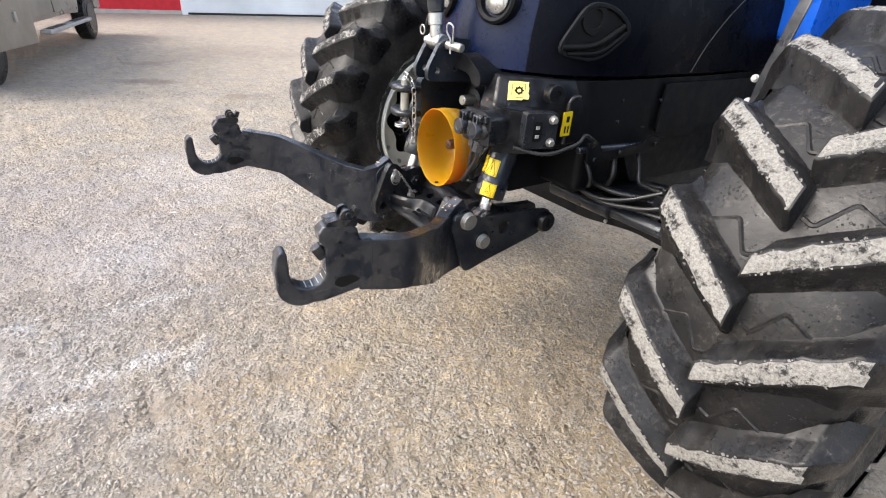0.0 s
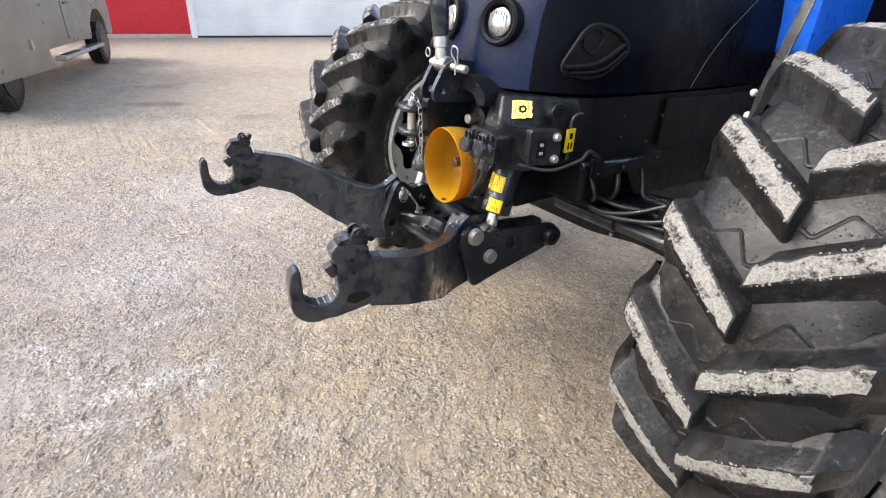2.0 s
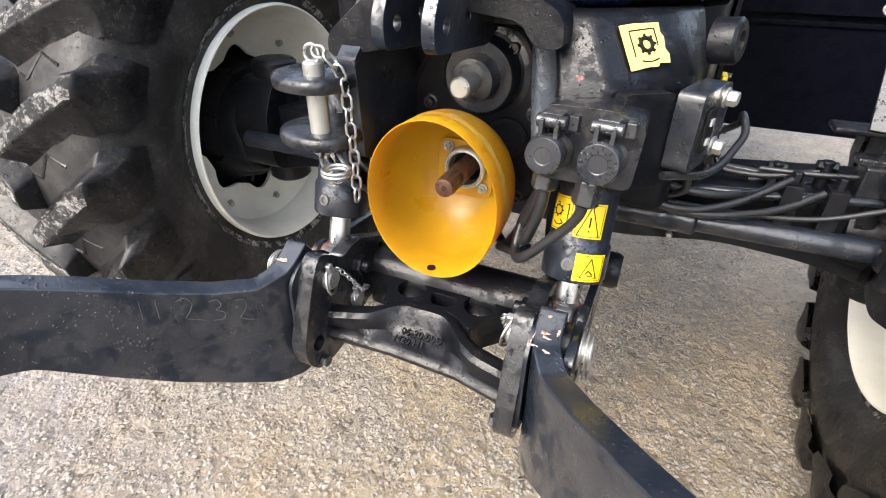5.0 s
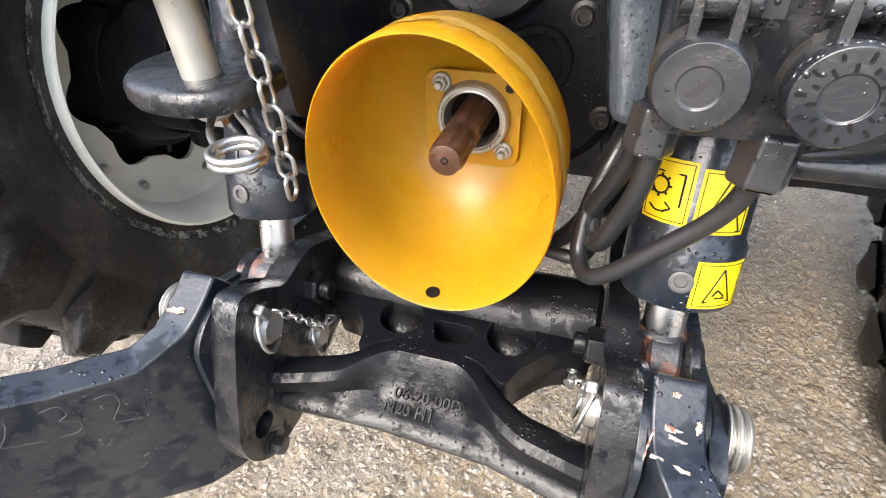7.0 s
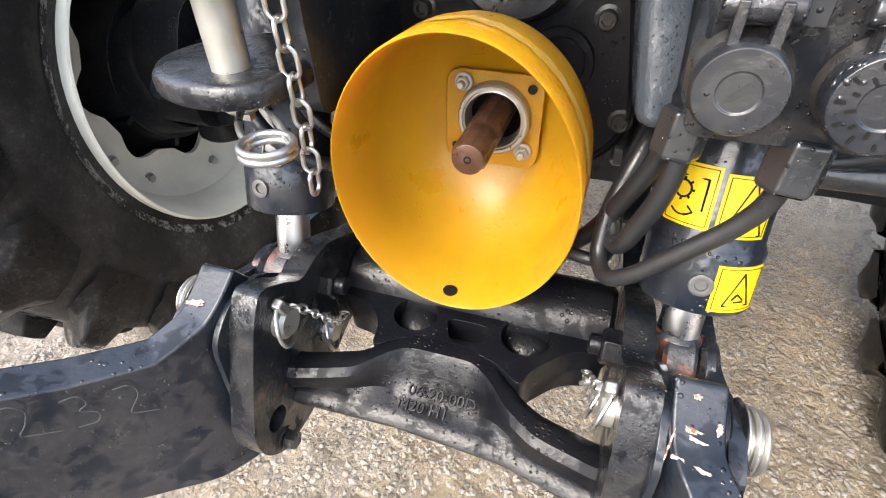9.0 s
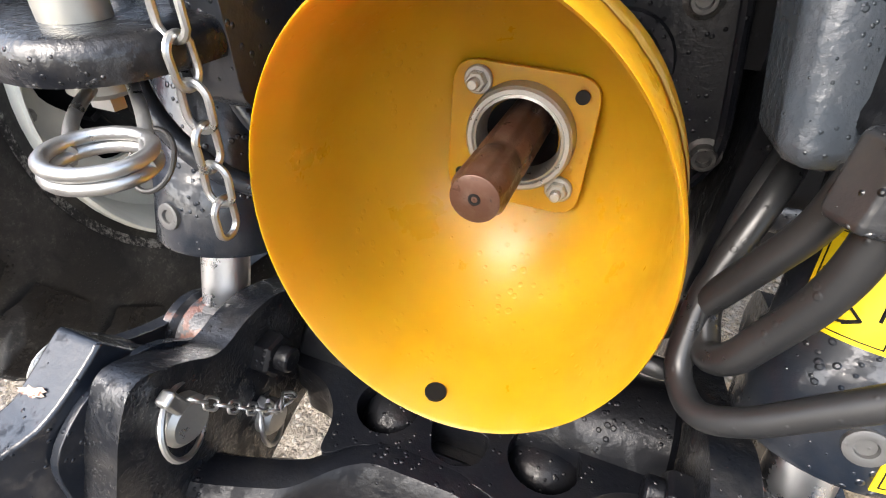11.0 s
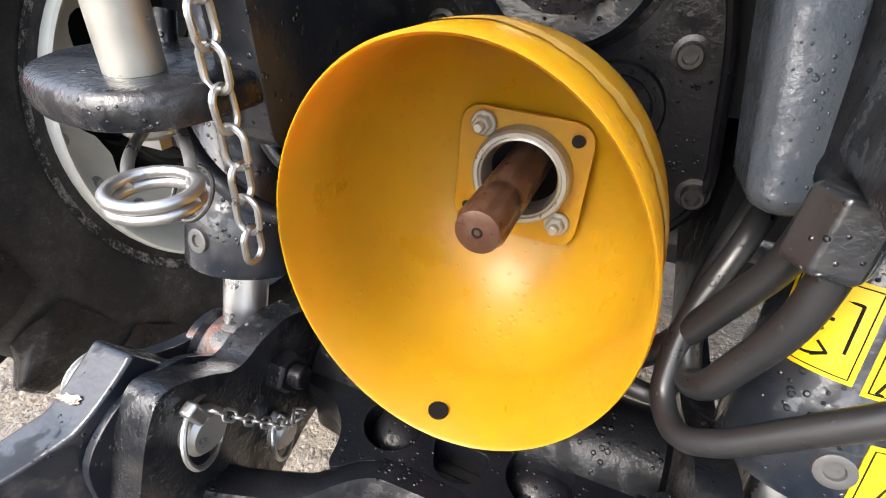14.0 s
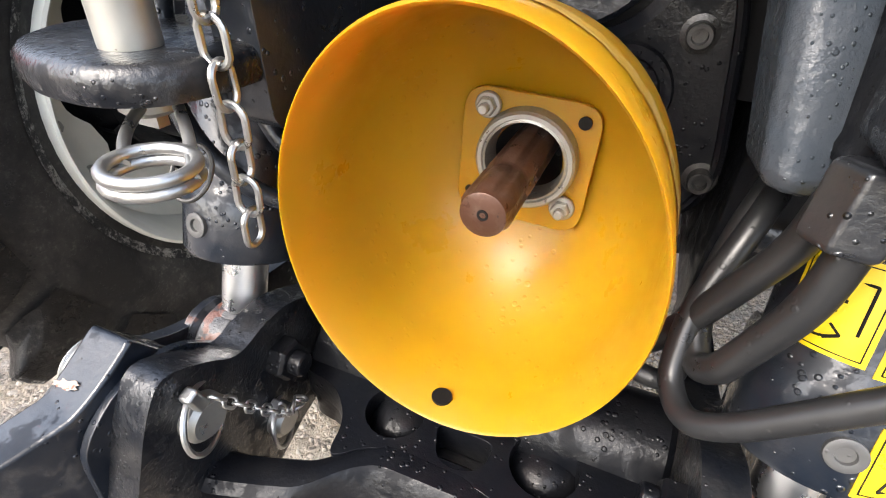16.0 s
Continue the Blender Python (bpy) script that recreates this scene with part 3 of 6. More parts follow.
# ---- pickup truck by the building ----
def truck():
    # local: x forwards, y to its right side (the one in view), z up; then turned to stand in the yard
    m = Matrix(((-0.955, 0.297, 0, -11.20), (0.297, 0.955, 0, -0.34), (0, 0, 1, 0), (0, 0, 0, 1)))
    mw = lambda p: m @ Vector(p)
    T = thing("pickup_truck", "champagne service pickup truck with running board", "truck", m.translation)
    # origin at the front wheel's contact; the near side's skin lies at y = 0.1
    prof = round2([(-5.2, 0.55), (-1.3, 0.55), (-0.62, 0.52), (-0.52, 0.8), (-0.2, 1.0), (0.2, 1.0), (0.5, 0.8), (0.55, 0.5), (1.0, 0.5), (1.05, 1.05), (0.9, 1.25), (-0.9, 1.33), (-1.6, 1.95), (-3.4, 2.0), (-3.5, 1.2), (-5.2, 1.2)], 0.08)
    bm = bmesh.new()
    plate(bm, prof, 1.9, m @ plane_m((0, -1.8, 0), (1, 0, 0), (0, 0, 1)) @ Matrix.Diagonal((1, 1, -1, 1)))
    part("body", bm, TAN, T, bevel=0.05, segs=3)
    for x0, x1 in ((-2.05, -0.75), (-3.3, -2.1)):
        bm = bmesh.new()
        plate(bm, round2([(x0, 0.62), (x1, 0.62), (x1, 1.32), (x0, 1.32)], 0.06), 0.03, m @ plane_m((0, 0.11, 0), (1, 0, 0), (0, 0, 1)) @ Matrix.Diagonal((1, 1, -1, 1)))
        d = part("door", bm, TAN, T, bevel=0.012)
        bm = bmesh.new()
        block(bm, (0.2, 0.03, 0.03), m @ Matrix.Translation((x0 + 0.2, 0.15, 1.15)))
        part("handle", bm, HOSE, d, "dark door handle", bevel=0.008)
    bm = bmesh.new()
    plate(bm, round2([(-3.45, 0.35), (-5.4, 0.42), (-5.4, 1.6), (-3.45, 1.6)], 0.03), 0.12, m @ plane_m((0, 0.14, 0), (1, 0, 0), (0, 0, 1)) @ Matrix.Diagonal((1, 1, -1, 1)))
    box = part("service_box", bm, TAN, T, "champagne steel service box", bevel=0.012)
    bm = bmesh.new()
    block(bm, (0.07, 0.03, 0.12), m @ Matrix.Translation((-4.05, 0.27, 0.72)))
    part("latch", bm, STEEL, box, "small steel latch", bevel=0.006)
    bm = bmesh.new()
    block(bm, (2.3, 0.16, 0.06), m @ Matrix.Translation((-1.75, 0.2, 0.42)))
    step = part("running_board", bm, ALLOY, T, "pale grey running board", bevel=0.02)
    for x in (-1.15, -2.35):
        bm = bmesh.new()
        block(bm, (0.7, 0.10, 0.01), m @ Matrix.Translation((x, 0.2, 0.453)))
        part("tread_pad", bm, HOSE, step, "black grip pad")
    for x in (0.0, -4.6):
        bm = bmesh.new()
        o = mw((x, 0.13, 0.39))
        ax = m.to_3x3() @ Vector((0, -1, 0))
        lathe(bm, [(0, 0.25), (-0.01, 0.33), (0.02, 0.385), (0.12, 0.39), (0.22, 0.385), (0.25, 0.33), (0.24, 0.25)], o, ax, 40)
        wh = part("wheel", bm, RUBBER, T, "black tyre with alloy rim")
        bm = bmesh.new()
        lathe(bm, [(-0.012, 0.25), (-0.005, 0.235), (0.05, 0.21), (0.06, 0.05), (0.0, 0.06), (-0.01, 0.04)], o, ax, 32)
        for k in range(6):
            a = k * math.pi / 3
            q = m @ Vector((x + 0.13 * math.cos(a), 0.125, 0.39 + 0.13 * math.sin(a)))
            block(bm, (0.19, 0.03, 0.06), Matrix.Translation(q) @ m.to_3x3().to_4x4() @ Matrix.Rotation(-a, 4, "Y"))
        part("rim", bm, SCREW, wh, "grey alloy rim", bevel=0.008)


truck()


# ---- the tractor ----
TRACTOR = thing("tractor", "dark blue and black tractor with front linkage and power take-off", "tractor")
AXY, AXZ, TR = 0.62, 0.745, 0.755      # front axle's place, tyre radius over the lugs


def lug_mesh(s, steps, seed=0, top_mat=None, bulge=0.02):
    """One lug about the wheel's centre, its nose at the front of the tyre; s: which way its shoulder lies."""
    bm = bmesh.new()
    rows = []
    rough = lambda a, b: noise.noise((a * 3.1 + seed * 7.0, b * 5.3, seed * 2.3))
    for j in range(steps + 1):
        t = j / steps
        q = min(1.0, t * 1.28)
        u = -0.010 + 0.237 * q
        phi = 0.222 * q ** 1.02 + (0.03 * max(0, t - 0.78) / 0.22)
        drop = max(0.0, (t - 0.78) / 0.22)
        top = TR - 0.030 * (u / 0.24) ** 2
        low = 0.690 - 0.03 * (abs(u) / 0.24) ** 3
        if drop:
            top, low, u = top - 0.15 * drop, 0.635 - 0.07 * drop, 0.228 + bulge * min(1.0, 2.0 * drop) - 0.004 * drop
            if drop > 0.99:
                top = low + 0.004
        wt, wb = 0.0225 + 0.004 * t, 0.056 + 0.014 * t
        wb = wb * (1 - 0.25 * drop)
        wt = wt * (1 - 0.4 * drop)
        if j == 0:
            wt, wb = 0.0205, 0.046
        w1, w2, h1, h2 = (0.0055 * rough(j, k) + 0.004 * rough(2.7 * j, k + 9) for k in range(4))
        rows.append([bm.verts.new((s * u, -r * math.cos(phi + w / TR * 1.25), r * math.sin(phi + w / TR * 1.25))) for w, r in ((-1.25 * wb, low - 0.004), (-0.82 * wb, low + 0.2 * (top - low)), (-wt + w1, top + 0.4 * h1), (0.0, top + 0.002 + 0.5 * h2), (wt + w2, top + 0.4 * h2), (0.82 * wb, low + 0.2 * (top - low)), (1.25 * wb, low - 0.004))])
    for a, b in zip(rows, rows[1:]):
        for q in range(6):
            f = bm.faces.new((a[q], a[q + 1], b[q + 1], b[q]))
            f.material_index = 1 if q in (2, 3) and rows.index(b) < 0.80 * steps else 0
    bm.faces.new(rows[0])
    bm.faces.new(rows[-1][::-1])
    bmesh.ops.recalc_face_normals(bm, faces=bm.faces)
    edges = [e for e in bm.edges if len(e.link_faces) == 2 and e.calc_face_angle(0) > radians(28)]
    bmesh.ops.bevel(bm, geom=edges, offset=0.005, segments=2, affect="EDGES", profile=0.6)
    # crumbs of dry chalk stuck along the top
    rng = random.Random(70 + seed)
    for _ in range(70):
        t = rng.uniform(0.03, 0.74)
        q = t * 1.28
        u, ph = -0.010 + 0.237 * q, 0.222 * q ** 1.02
        w = rng.choice((-1, 1)) * (0.021 + 0.004 * t) * rng.uniform(0.75, 1.08) if rng.random() < 0.75 else rng.uniform(-0.02, 0.02)
        r, a = TR - 0.030 * (u / 0.24) ** 2, ph + w / TR * 1.25
        c = Vector((s * u, -r * math.cos(a), r * math.sin(a)))
        k = rng.uniform(0.0010, 0.0040)
        vs = [bm.verts.new(c + Vector(d) * k * rng.uniform(0.6, 1.3)) for d in ((1, 0, 0), (-1, 0, 0), (0, 1, 0), (0, -1, 0), (0, 0, 1), (0, 0, -1))]
        for g in ((0, 2, 4), (2, 1, 4), (1, 3, 4), (3, 0, 4), (2, 0, 5), (1, 2, 5), (3, 1, 5), (0, 3, 5)):
            bm.faces.new([vs[e] for e in g]).material_index = 1
    return finish(bm, "lug", [RUBBER, top_mat or LUGTOP], 50)


def front_wheel(xc, AXY, AXZ, phase_in, phase_out, steer=0.0):
    side = 1 if xc > 0 else -1
    bm = bmesh.new()
    half = [(0.0, 0.700), (0.10, 0.698), (0.17, 0.688), (0.205, 0.668), (0.222, 0.635), (0.232, 0.585), (0.236, 0.53), (0.230, 0.475), (0.214, 0.43), (0.200, 0.41), (0.196, 0.385), (0.17, 0.375)]
    if side > 0:                       # the loaded side bulges out
        half = [(a + 0.024 * max(0.0, 1 - abs(r - 0.53) / 0.13), r) for a, r in half]
    prof = [(-a, r) for a, r in half[::-1]] + half[1:]
    lathe(bm, prof, (xc, AXY, AXZ), (1, 0, 0), 72, closed=False)
    for f in [f for f in bm.faces if len(f.verts) > 10]:
        bm.faces.remove(f)
    hub = new("front_wheel")
    hub.parent = TRACTOR
    hub.location = (xc, AXY, AXZ)
    tagged(hub, "agricultural front wheel with chalky lugs and pale rim")
    bpy.context.view_layer.update()
    tyre = part("tyre", bm, RUBBER if side > 0 else DRYRUBBER, hub, "black agricultural tyre")
    # lugs: bars from the crown to the shoulder, alternating between the two halves
    n_lugs, steps = 19, 24
    for s, phase in ((-side, phase_in), (side, phase_out)):
        worn = [lug_mesh(s, steps, q + 4 * (s > 0), LUGTOP if side > 0 else LUGDARK, 0.044 if side > 0 else 0.020) for q in range(4)]
        for k in range(n_lugs):
            turn = phase + 2 * math.pi * k / n_lugs
            ob = new("lug", worn[(k * 7) % 4 if k % 3 else (k + 1) % 4])
            ob.parent = hub
            ob.rotation_euler = (-turn, 0, 0)
            if k == 0:
                tagged(ob, "rubber lug with chalky worn top")
    # rim: barrel, flanges and a dished disc with a lobed rim towards the hub
    i = -side
    bm = bmesh.new()
    out = [(0.214, 0.392), (0.222, 0.390), (0.224, 0.384), (0.214, 0.376), (0.17, 0.366), (0.12, 0.356), (0.10, 0.344), (0.05, 0.338), (-0.05, 0.338), (-0.17, 0.37), (-0.205, 0.385), (-0.21, 0.40)]
    inn = [(-0.20, 0.405), (-0.15, 0.385), (0.15, 0.385)]
    lathe(bm, [(a * i, r) for a, r in out + inn], (xc, AXY, AXZ), (1, 0, 0), 72, closed=True)
    part("rim", bm, RIM, hub, "off-white painted steel rim")
    bm = bmesh.new()
    lathe(bm, [(i * 0.2155, 0.428), (i * 0.2085, 0.418), (i * 0.2020, 0.409), (i * 0.2000, 0.409), (i * 0.2000, 0.428)], (xc, AXY, AXZ), (1, 0, 0), 72, closed=True)
    part("bead", bm, LUGCRUST, hub, "tyre bead crusted with pale dust")
    bm = bmesh.new()
    lob = [0.238 + 0.022 * max(-0.6, math.cos(8 * 2 * math.pi * k / 96)) for k in range(96)]
    rings = []
    for d, r, w in ((0.105, 0.345, 0), (0.085, 0.325, 0), (0.06, 0.30, 0), (0.045, 0.275, 0.3), (0.042, 0.0, 1), (0.028, 0.0, 1)):
        rings.append([bm.verts.new((xc + i * d, AXY + (r * (1 - w) + lob[k] * w) * math.cos(2 * math.pi * k / 96), AXZ + (r * (1 - w) + lob[k] * w) * math.sin(2 * math.pi * k / 96))) for k in range(96)])
    for a, b in zip(rings, rings[1:]):
        bridge(bm, a, b)
    part("disc", bm, RIM, hub, "off-white dished wheel disc")
    for k in range(16):
        a = 2 * math.pi * (k + 0.3) / 16
        hexbolt("rim_bolt", (xc + i * 0.064, AXY + 0.305 * math.cos(a), AXZ + 0.305 * math.sin(a)), (i, 0, 0), 0.011, 0.012, ZINC, hub, washer=0.015) if k % 2 == 0 or k % 4 == 1 else None
    # hub carrier with ribs inside the rim
    bm = bmesh.new()
    lathe(bm, [(-0.05, 0.345), (-0.045, 0.345), (-0.02, 0.285), (0.0, 0.232), (0.03, 0.205), (0.08, 0.19), (0.09, 0.15), (0.14, 0.13), (0.20, 0.12), (0.28, 0.10), (0.40, 0.09)], (xc, AXY, AXZ), (i, 0, 0), 40)
    part("hub", bm, CAST, hub, "black cast hub carrier", bevel=0.006)
    bm = bmesh.new()
    block(bm, (0.05, 0.11, 0.014), (i * 0.055, 0.155, 0))
    me = finish(bm, "rib", CAST)
    for k in range(8):
        ob = new("rib", me)
        ob.parent = hub
        ob.rotation_euler = (2 * math.pi * (k + 0.5) / 8, 0, 0)
    hub.rotation_euler = (0, 0, radians(steer))
    return hub


front_wheel(1.135, 0.594, 0.750, 0.248, 0.055, -2.5)
front_wheel(-1.08, 0.645, 0.748, 0.185, 0.015)


def tread_marks(side):
    """Raised V-shaped ledges on the tread floor between the lugs, one on each pitch."""
    hubs = [o for o in TRACTOR.children if o.name.startswith("front_wheel") and o.location.x * side > 0]
    for s, phase in ((-1, 0.413), (1, 0.220)):
        me = None
        for k in range(19):
            if me is None:
                bm = bmesh.new()
                V = lambda u, a: Vector((s * side * u, -(0.699 - 0.02 * (u / 0.2) ** 2) * math.cos(a), (0.699 - 0.02 * (u / 0.2) ** 2) * math.sin(a)))
                pipe(bm, [V(0.135, 0.055), V(0.080, 0.090), V(0.040, -0.005), V(0.015, 0.010)], 0.0056, 6, bend=0.010)
                me = finish(bm, "tread_ledge", RUBBER)
            ob = new("tread_ledge", me)
            ob.parent = hubs[0]
            ob.rotation_euler = (-(phase + 2 * math.pi * k / 19), 0, 0)


for sgn in (1, -1):
    tread_marks(sgn)


def front_axle():
    P = lambda name, bm, m, label="", bevel=0.0: part(name, bm, m, axle, label, bevel)
    bm = bmesh.new()
    out = round2([(-0.86, 0.63), (-0.70, 0.672), (-0.50, 0.684), (-0.28, 0.650), (0.28, 0.650), (0.50, 0.684), (0.70, 0.672), (0.86, 0.63), (0.86, 0.86), (0.5, 0.83), (0.2, 0.80), (-0.2, 0.80), (-0.5, 0.83), (-0.86, 0.86)], 0.05)
    plate(bm, out, 0.20, XZ(0.74))
    axle = part("front_axle", bm, CAST, TRACTOR, "black cast front axle beam", bevel=0.025)
    for sgn in (-1, 1):
        bm = bmesh.new()
        rod(bm, (0.16 * sgn, 0.485, 0.755), (0.88 * sgn, 0.47, 0.765), 0.026, chamfer=0.004)
        rod(bm, (0.14 * sgn, 0.485, 0.755), (0.44 * sgn, 0.475, 0.76), 0.034, chamfer=0.006)
        P("steering_cylinder", bm, BLACK, "black steering ram")
        bm = bmesh.new()
        out = round2([(-0.13, -0.09), (0.13, -0.10), (0.15, 0.06), (0.10, 0.18), (-0.08, 0.20), (-0.15, 0.08)], 0.05, 5)
        plate(bm, [(y + AXY, z + AXZ) for y, z in out], 0.13 * sgn, YZ(0.80 * sgn))
        rod(bm, (0.86 * sgn, AXY, AXZ - 0.16), (0.86 * sgn, AXY, AXZ + 0.24), 0.07, n=28, chamfer=0.01)
        P("knuckle", bm, CAST, "black cast steering knuckle", 0.02)
        bm = bmesh.new()
        rod(bm, (0.92 * sgn, AXY, AXZ), (1.04 * sgn, AXY, AXZ), 0.15, 0.17, n=40, chamfer=0.012)
        P("final_drive", bm, CAST, "black final drive housing")
        if sgn < 0:
            continue
        bm = bmesh.new()
        plate(bm, round2([(0.20, 0.76), (0.32, 0.71), (0.62, 0.68), (0.62, 0.98), (0.40, 0.95), (0.20, 0.90)], 0.04), 0.045 * sgn, YZ(0.812 * sgn))
        plate(bm, round2([(0.25, 0.70), (0.42, 0.64), (0.50, 0.66), (0.50, 0.94), (0.36, 0.95), (0.25, 0.86)], 0.03), 0.05 * sgn, YZ(0.80 * sgn))
        rod(bm, (0.80 * sgn, 0.40, 0.72), (0.80 * sgn, 0.40, 0.84), 0.028, n=20, chamfer=0.004)
        arm_ = part("steering_arm", bm, CAST, axle, "black cast steering arm", 0.012)
        for y, z in ((0.25, 0.87), (0.25, 0.79), (0.34, 0.91), (0.44, 0.93), (0.46, 0.72)):
            hexbolt("arm_bolt", (0.812, y, z), (-1, 0, 0), 0.010, 0.010, SCREW, arm_, washer=0.013)
        bm = bmesh.new()
        rod(bm, (0.80, 0.43, 0.745), (0.80, 0.43, 0.80), 0.034, n=24, chamfer=0.006)
        lathe(bm, [(0, 0.028), (0.03, 0.030), (0.045, 0.022), (0.07, 0.016)], (0.80, 0.43, 0.80), (0, 0, 1), 20)
        part("ball_joint", bm, CAST, axle, "black tie rod ball joint", 0.003)
        bm = bmesh.new()
        block(bm, (0.16, 0.05, 0.016), (0.78, 0.56, 0.925))
        block(bm, (0.05, 0.06, 0.07), (0.74, 0.55, 0.885))
        block(bm, (0.05, 0.06, 0.07), (0.83, 0.55, 0.885))
        part("pivot_cap", bm, CASTW, axle, "wet black pivot cap", 0.005)
    for k, x in enumerate((0.55, 0.62, 0.70)):
        bm = bmesh.new()
        rod(bm, (x, 0.62, 0.79), (x, 0.62, 0.86), 0.018, n=12, chamfer=0.004)
        rod(bm, (x - 0.02, 0.60, 0.83), (x + 0.04, 0.60, 0.84), 0.011, n=10, chamfer=0.002)
        P("hydraulic_fitting", bm, CAST)
    hexbolt("axle_plug", (0.394, 0.522, 0.69), (0, -1, 0), 0.008, 0.012, ZINC, axle)
    bm = bmesh.new()
    block(bm, (0.055, 0.05, 0.03), (0.34, 0.47, 0.79))
    P("pipe_clamp", bm, CAST, "", 0.004)
    for x in (0.60, 0.68, 0.76, 0.83):
        bm = bmesh.new()
        block(bm, (0.035, 0.05, 0.09), (x, 0.50 + 0.05 * (x > 0.7), 0.83))
        rod(bm, (x, 0.50, 0.87), (x, 0.50, 0.90), 0.012, n=6, chamfer=0.002)
        P("pipe_block", bm, CAST, "", 0.004)
    bm = bmesh.new()
    pipe(bm, [(0.28, 0.52, 0.815), (0.55, 0.50, 0.835), (0.85, 0.52, 0.86)], 0.009, bend=0.05)
    P("steel_pipe", bm, BLACK)
    for pts in ([(0.20, 0.45, 0.83), (0.42, 0.40, 0.80), (0.58, 0.46, 0.82), (0.66, 0.50, 0.86)],
                [(0.30, 0.44, 0.86), (0.44, 0.42, 0.845), (0.56, 0.50, 0.845), (0.58, 0.60, 0.85), (0.44, 0.62, 0.85)],
                [(0.30, 0.40, 0.83), (0.40, 0.40, 0.81), (0.50, 0.44, 0.83), (0.60, 0.50, 0.885)]):
        bm = bmesh.new()
        pipe(bm, pts, 0.0085, bend=0.09)
        P("axle_hose", bm, HOSE, "black rubber hydraulic hose")
    for pts, r in (([(0.36, 0.36, 0.95), (0.40, 0.36, 0.88), (0.36, 0.40, 0.84), (0.22, 0.44, 0.83)], 0.008),
                   ([(0.40, 0.46, 0.97), (0.43, 0.44, 0.90), (0.40, 0.46, 0.85), (0.30, 0.50, 0.83)], 0.010),
                   ([(0.40, 0.60, 0.97), (0.44, 0.58, 0.90), (0.46, 0.56, 0.86), (0.56, 0.55, 0.86), (0.66, 0.56, 0.89)], 0.007),
                   ([(0.30, 0.47, 0.80), (0.50, 0.46, 0.80), (0.66, 0.47, 0.81), (0.78, 0.48, 0.86)], 0.006),
                   ([(0.54, 0.56, 0.875), (0.66, 0.54, 0.885), (0.80, 0.55, 0.90), (0.86, 0.58, 0.90)], 0.006)):
        bm = bmesh.new()
        pipe(bm, pts, r, bend=0.06)
        P("axle_hose", bm, HOSE, "black rubber hydraulic hose")
    for x, y, z in ((0.58, 0.60, 0.87), (0.66, 0.56, 0.90), (0.78, 0.50, 0.87), (0.86, 0.58, 0.91)):
        bm = bmesh.new()
        rod(bm, (x - 0.02, y, z), (x + 0.02, y, z), 0.012, n=6, chamfer=0.002)
        rod(bm, (x, y, z - 0.05), (x, y, z + 0.012), 0.014, n=12, chamfer=0.003)
        P("hydraulic_fitting", bm, CAST)


front_axle()


def loft(bm, rows, cap=True):
    vs = [[bm.verts.new(p) for p in r] for r in rows]
    for a, b in zip(vs, vs[1:]):
        for k in range(len(a) - 1):
            bm.faces.new((a[k], a[k + 1], b[k + 1], b[k]))
    return vs


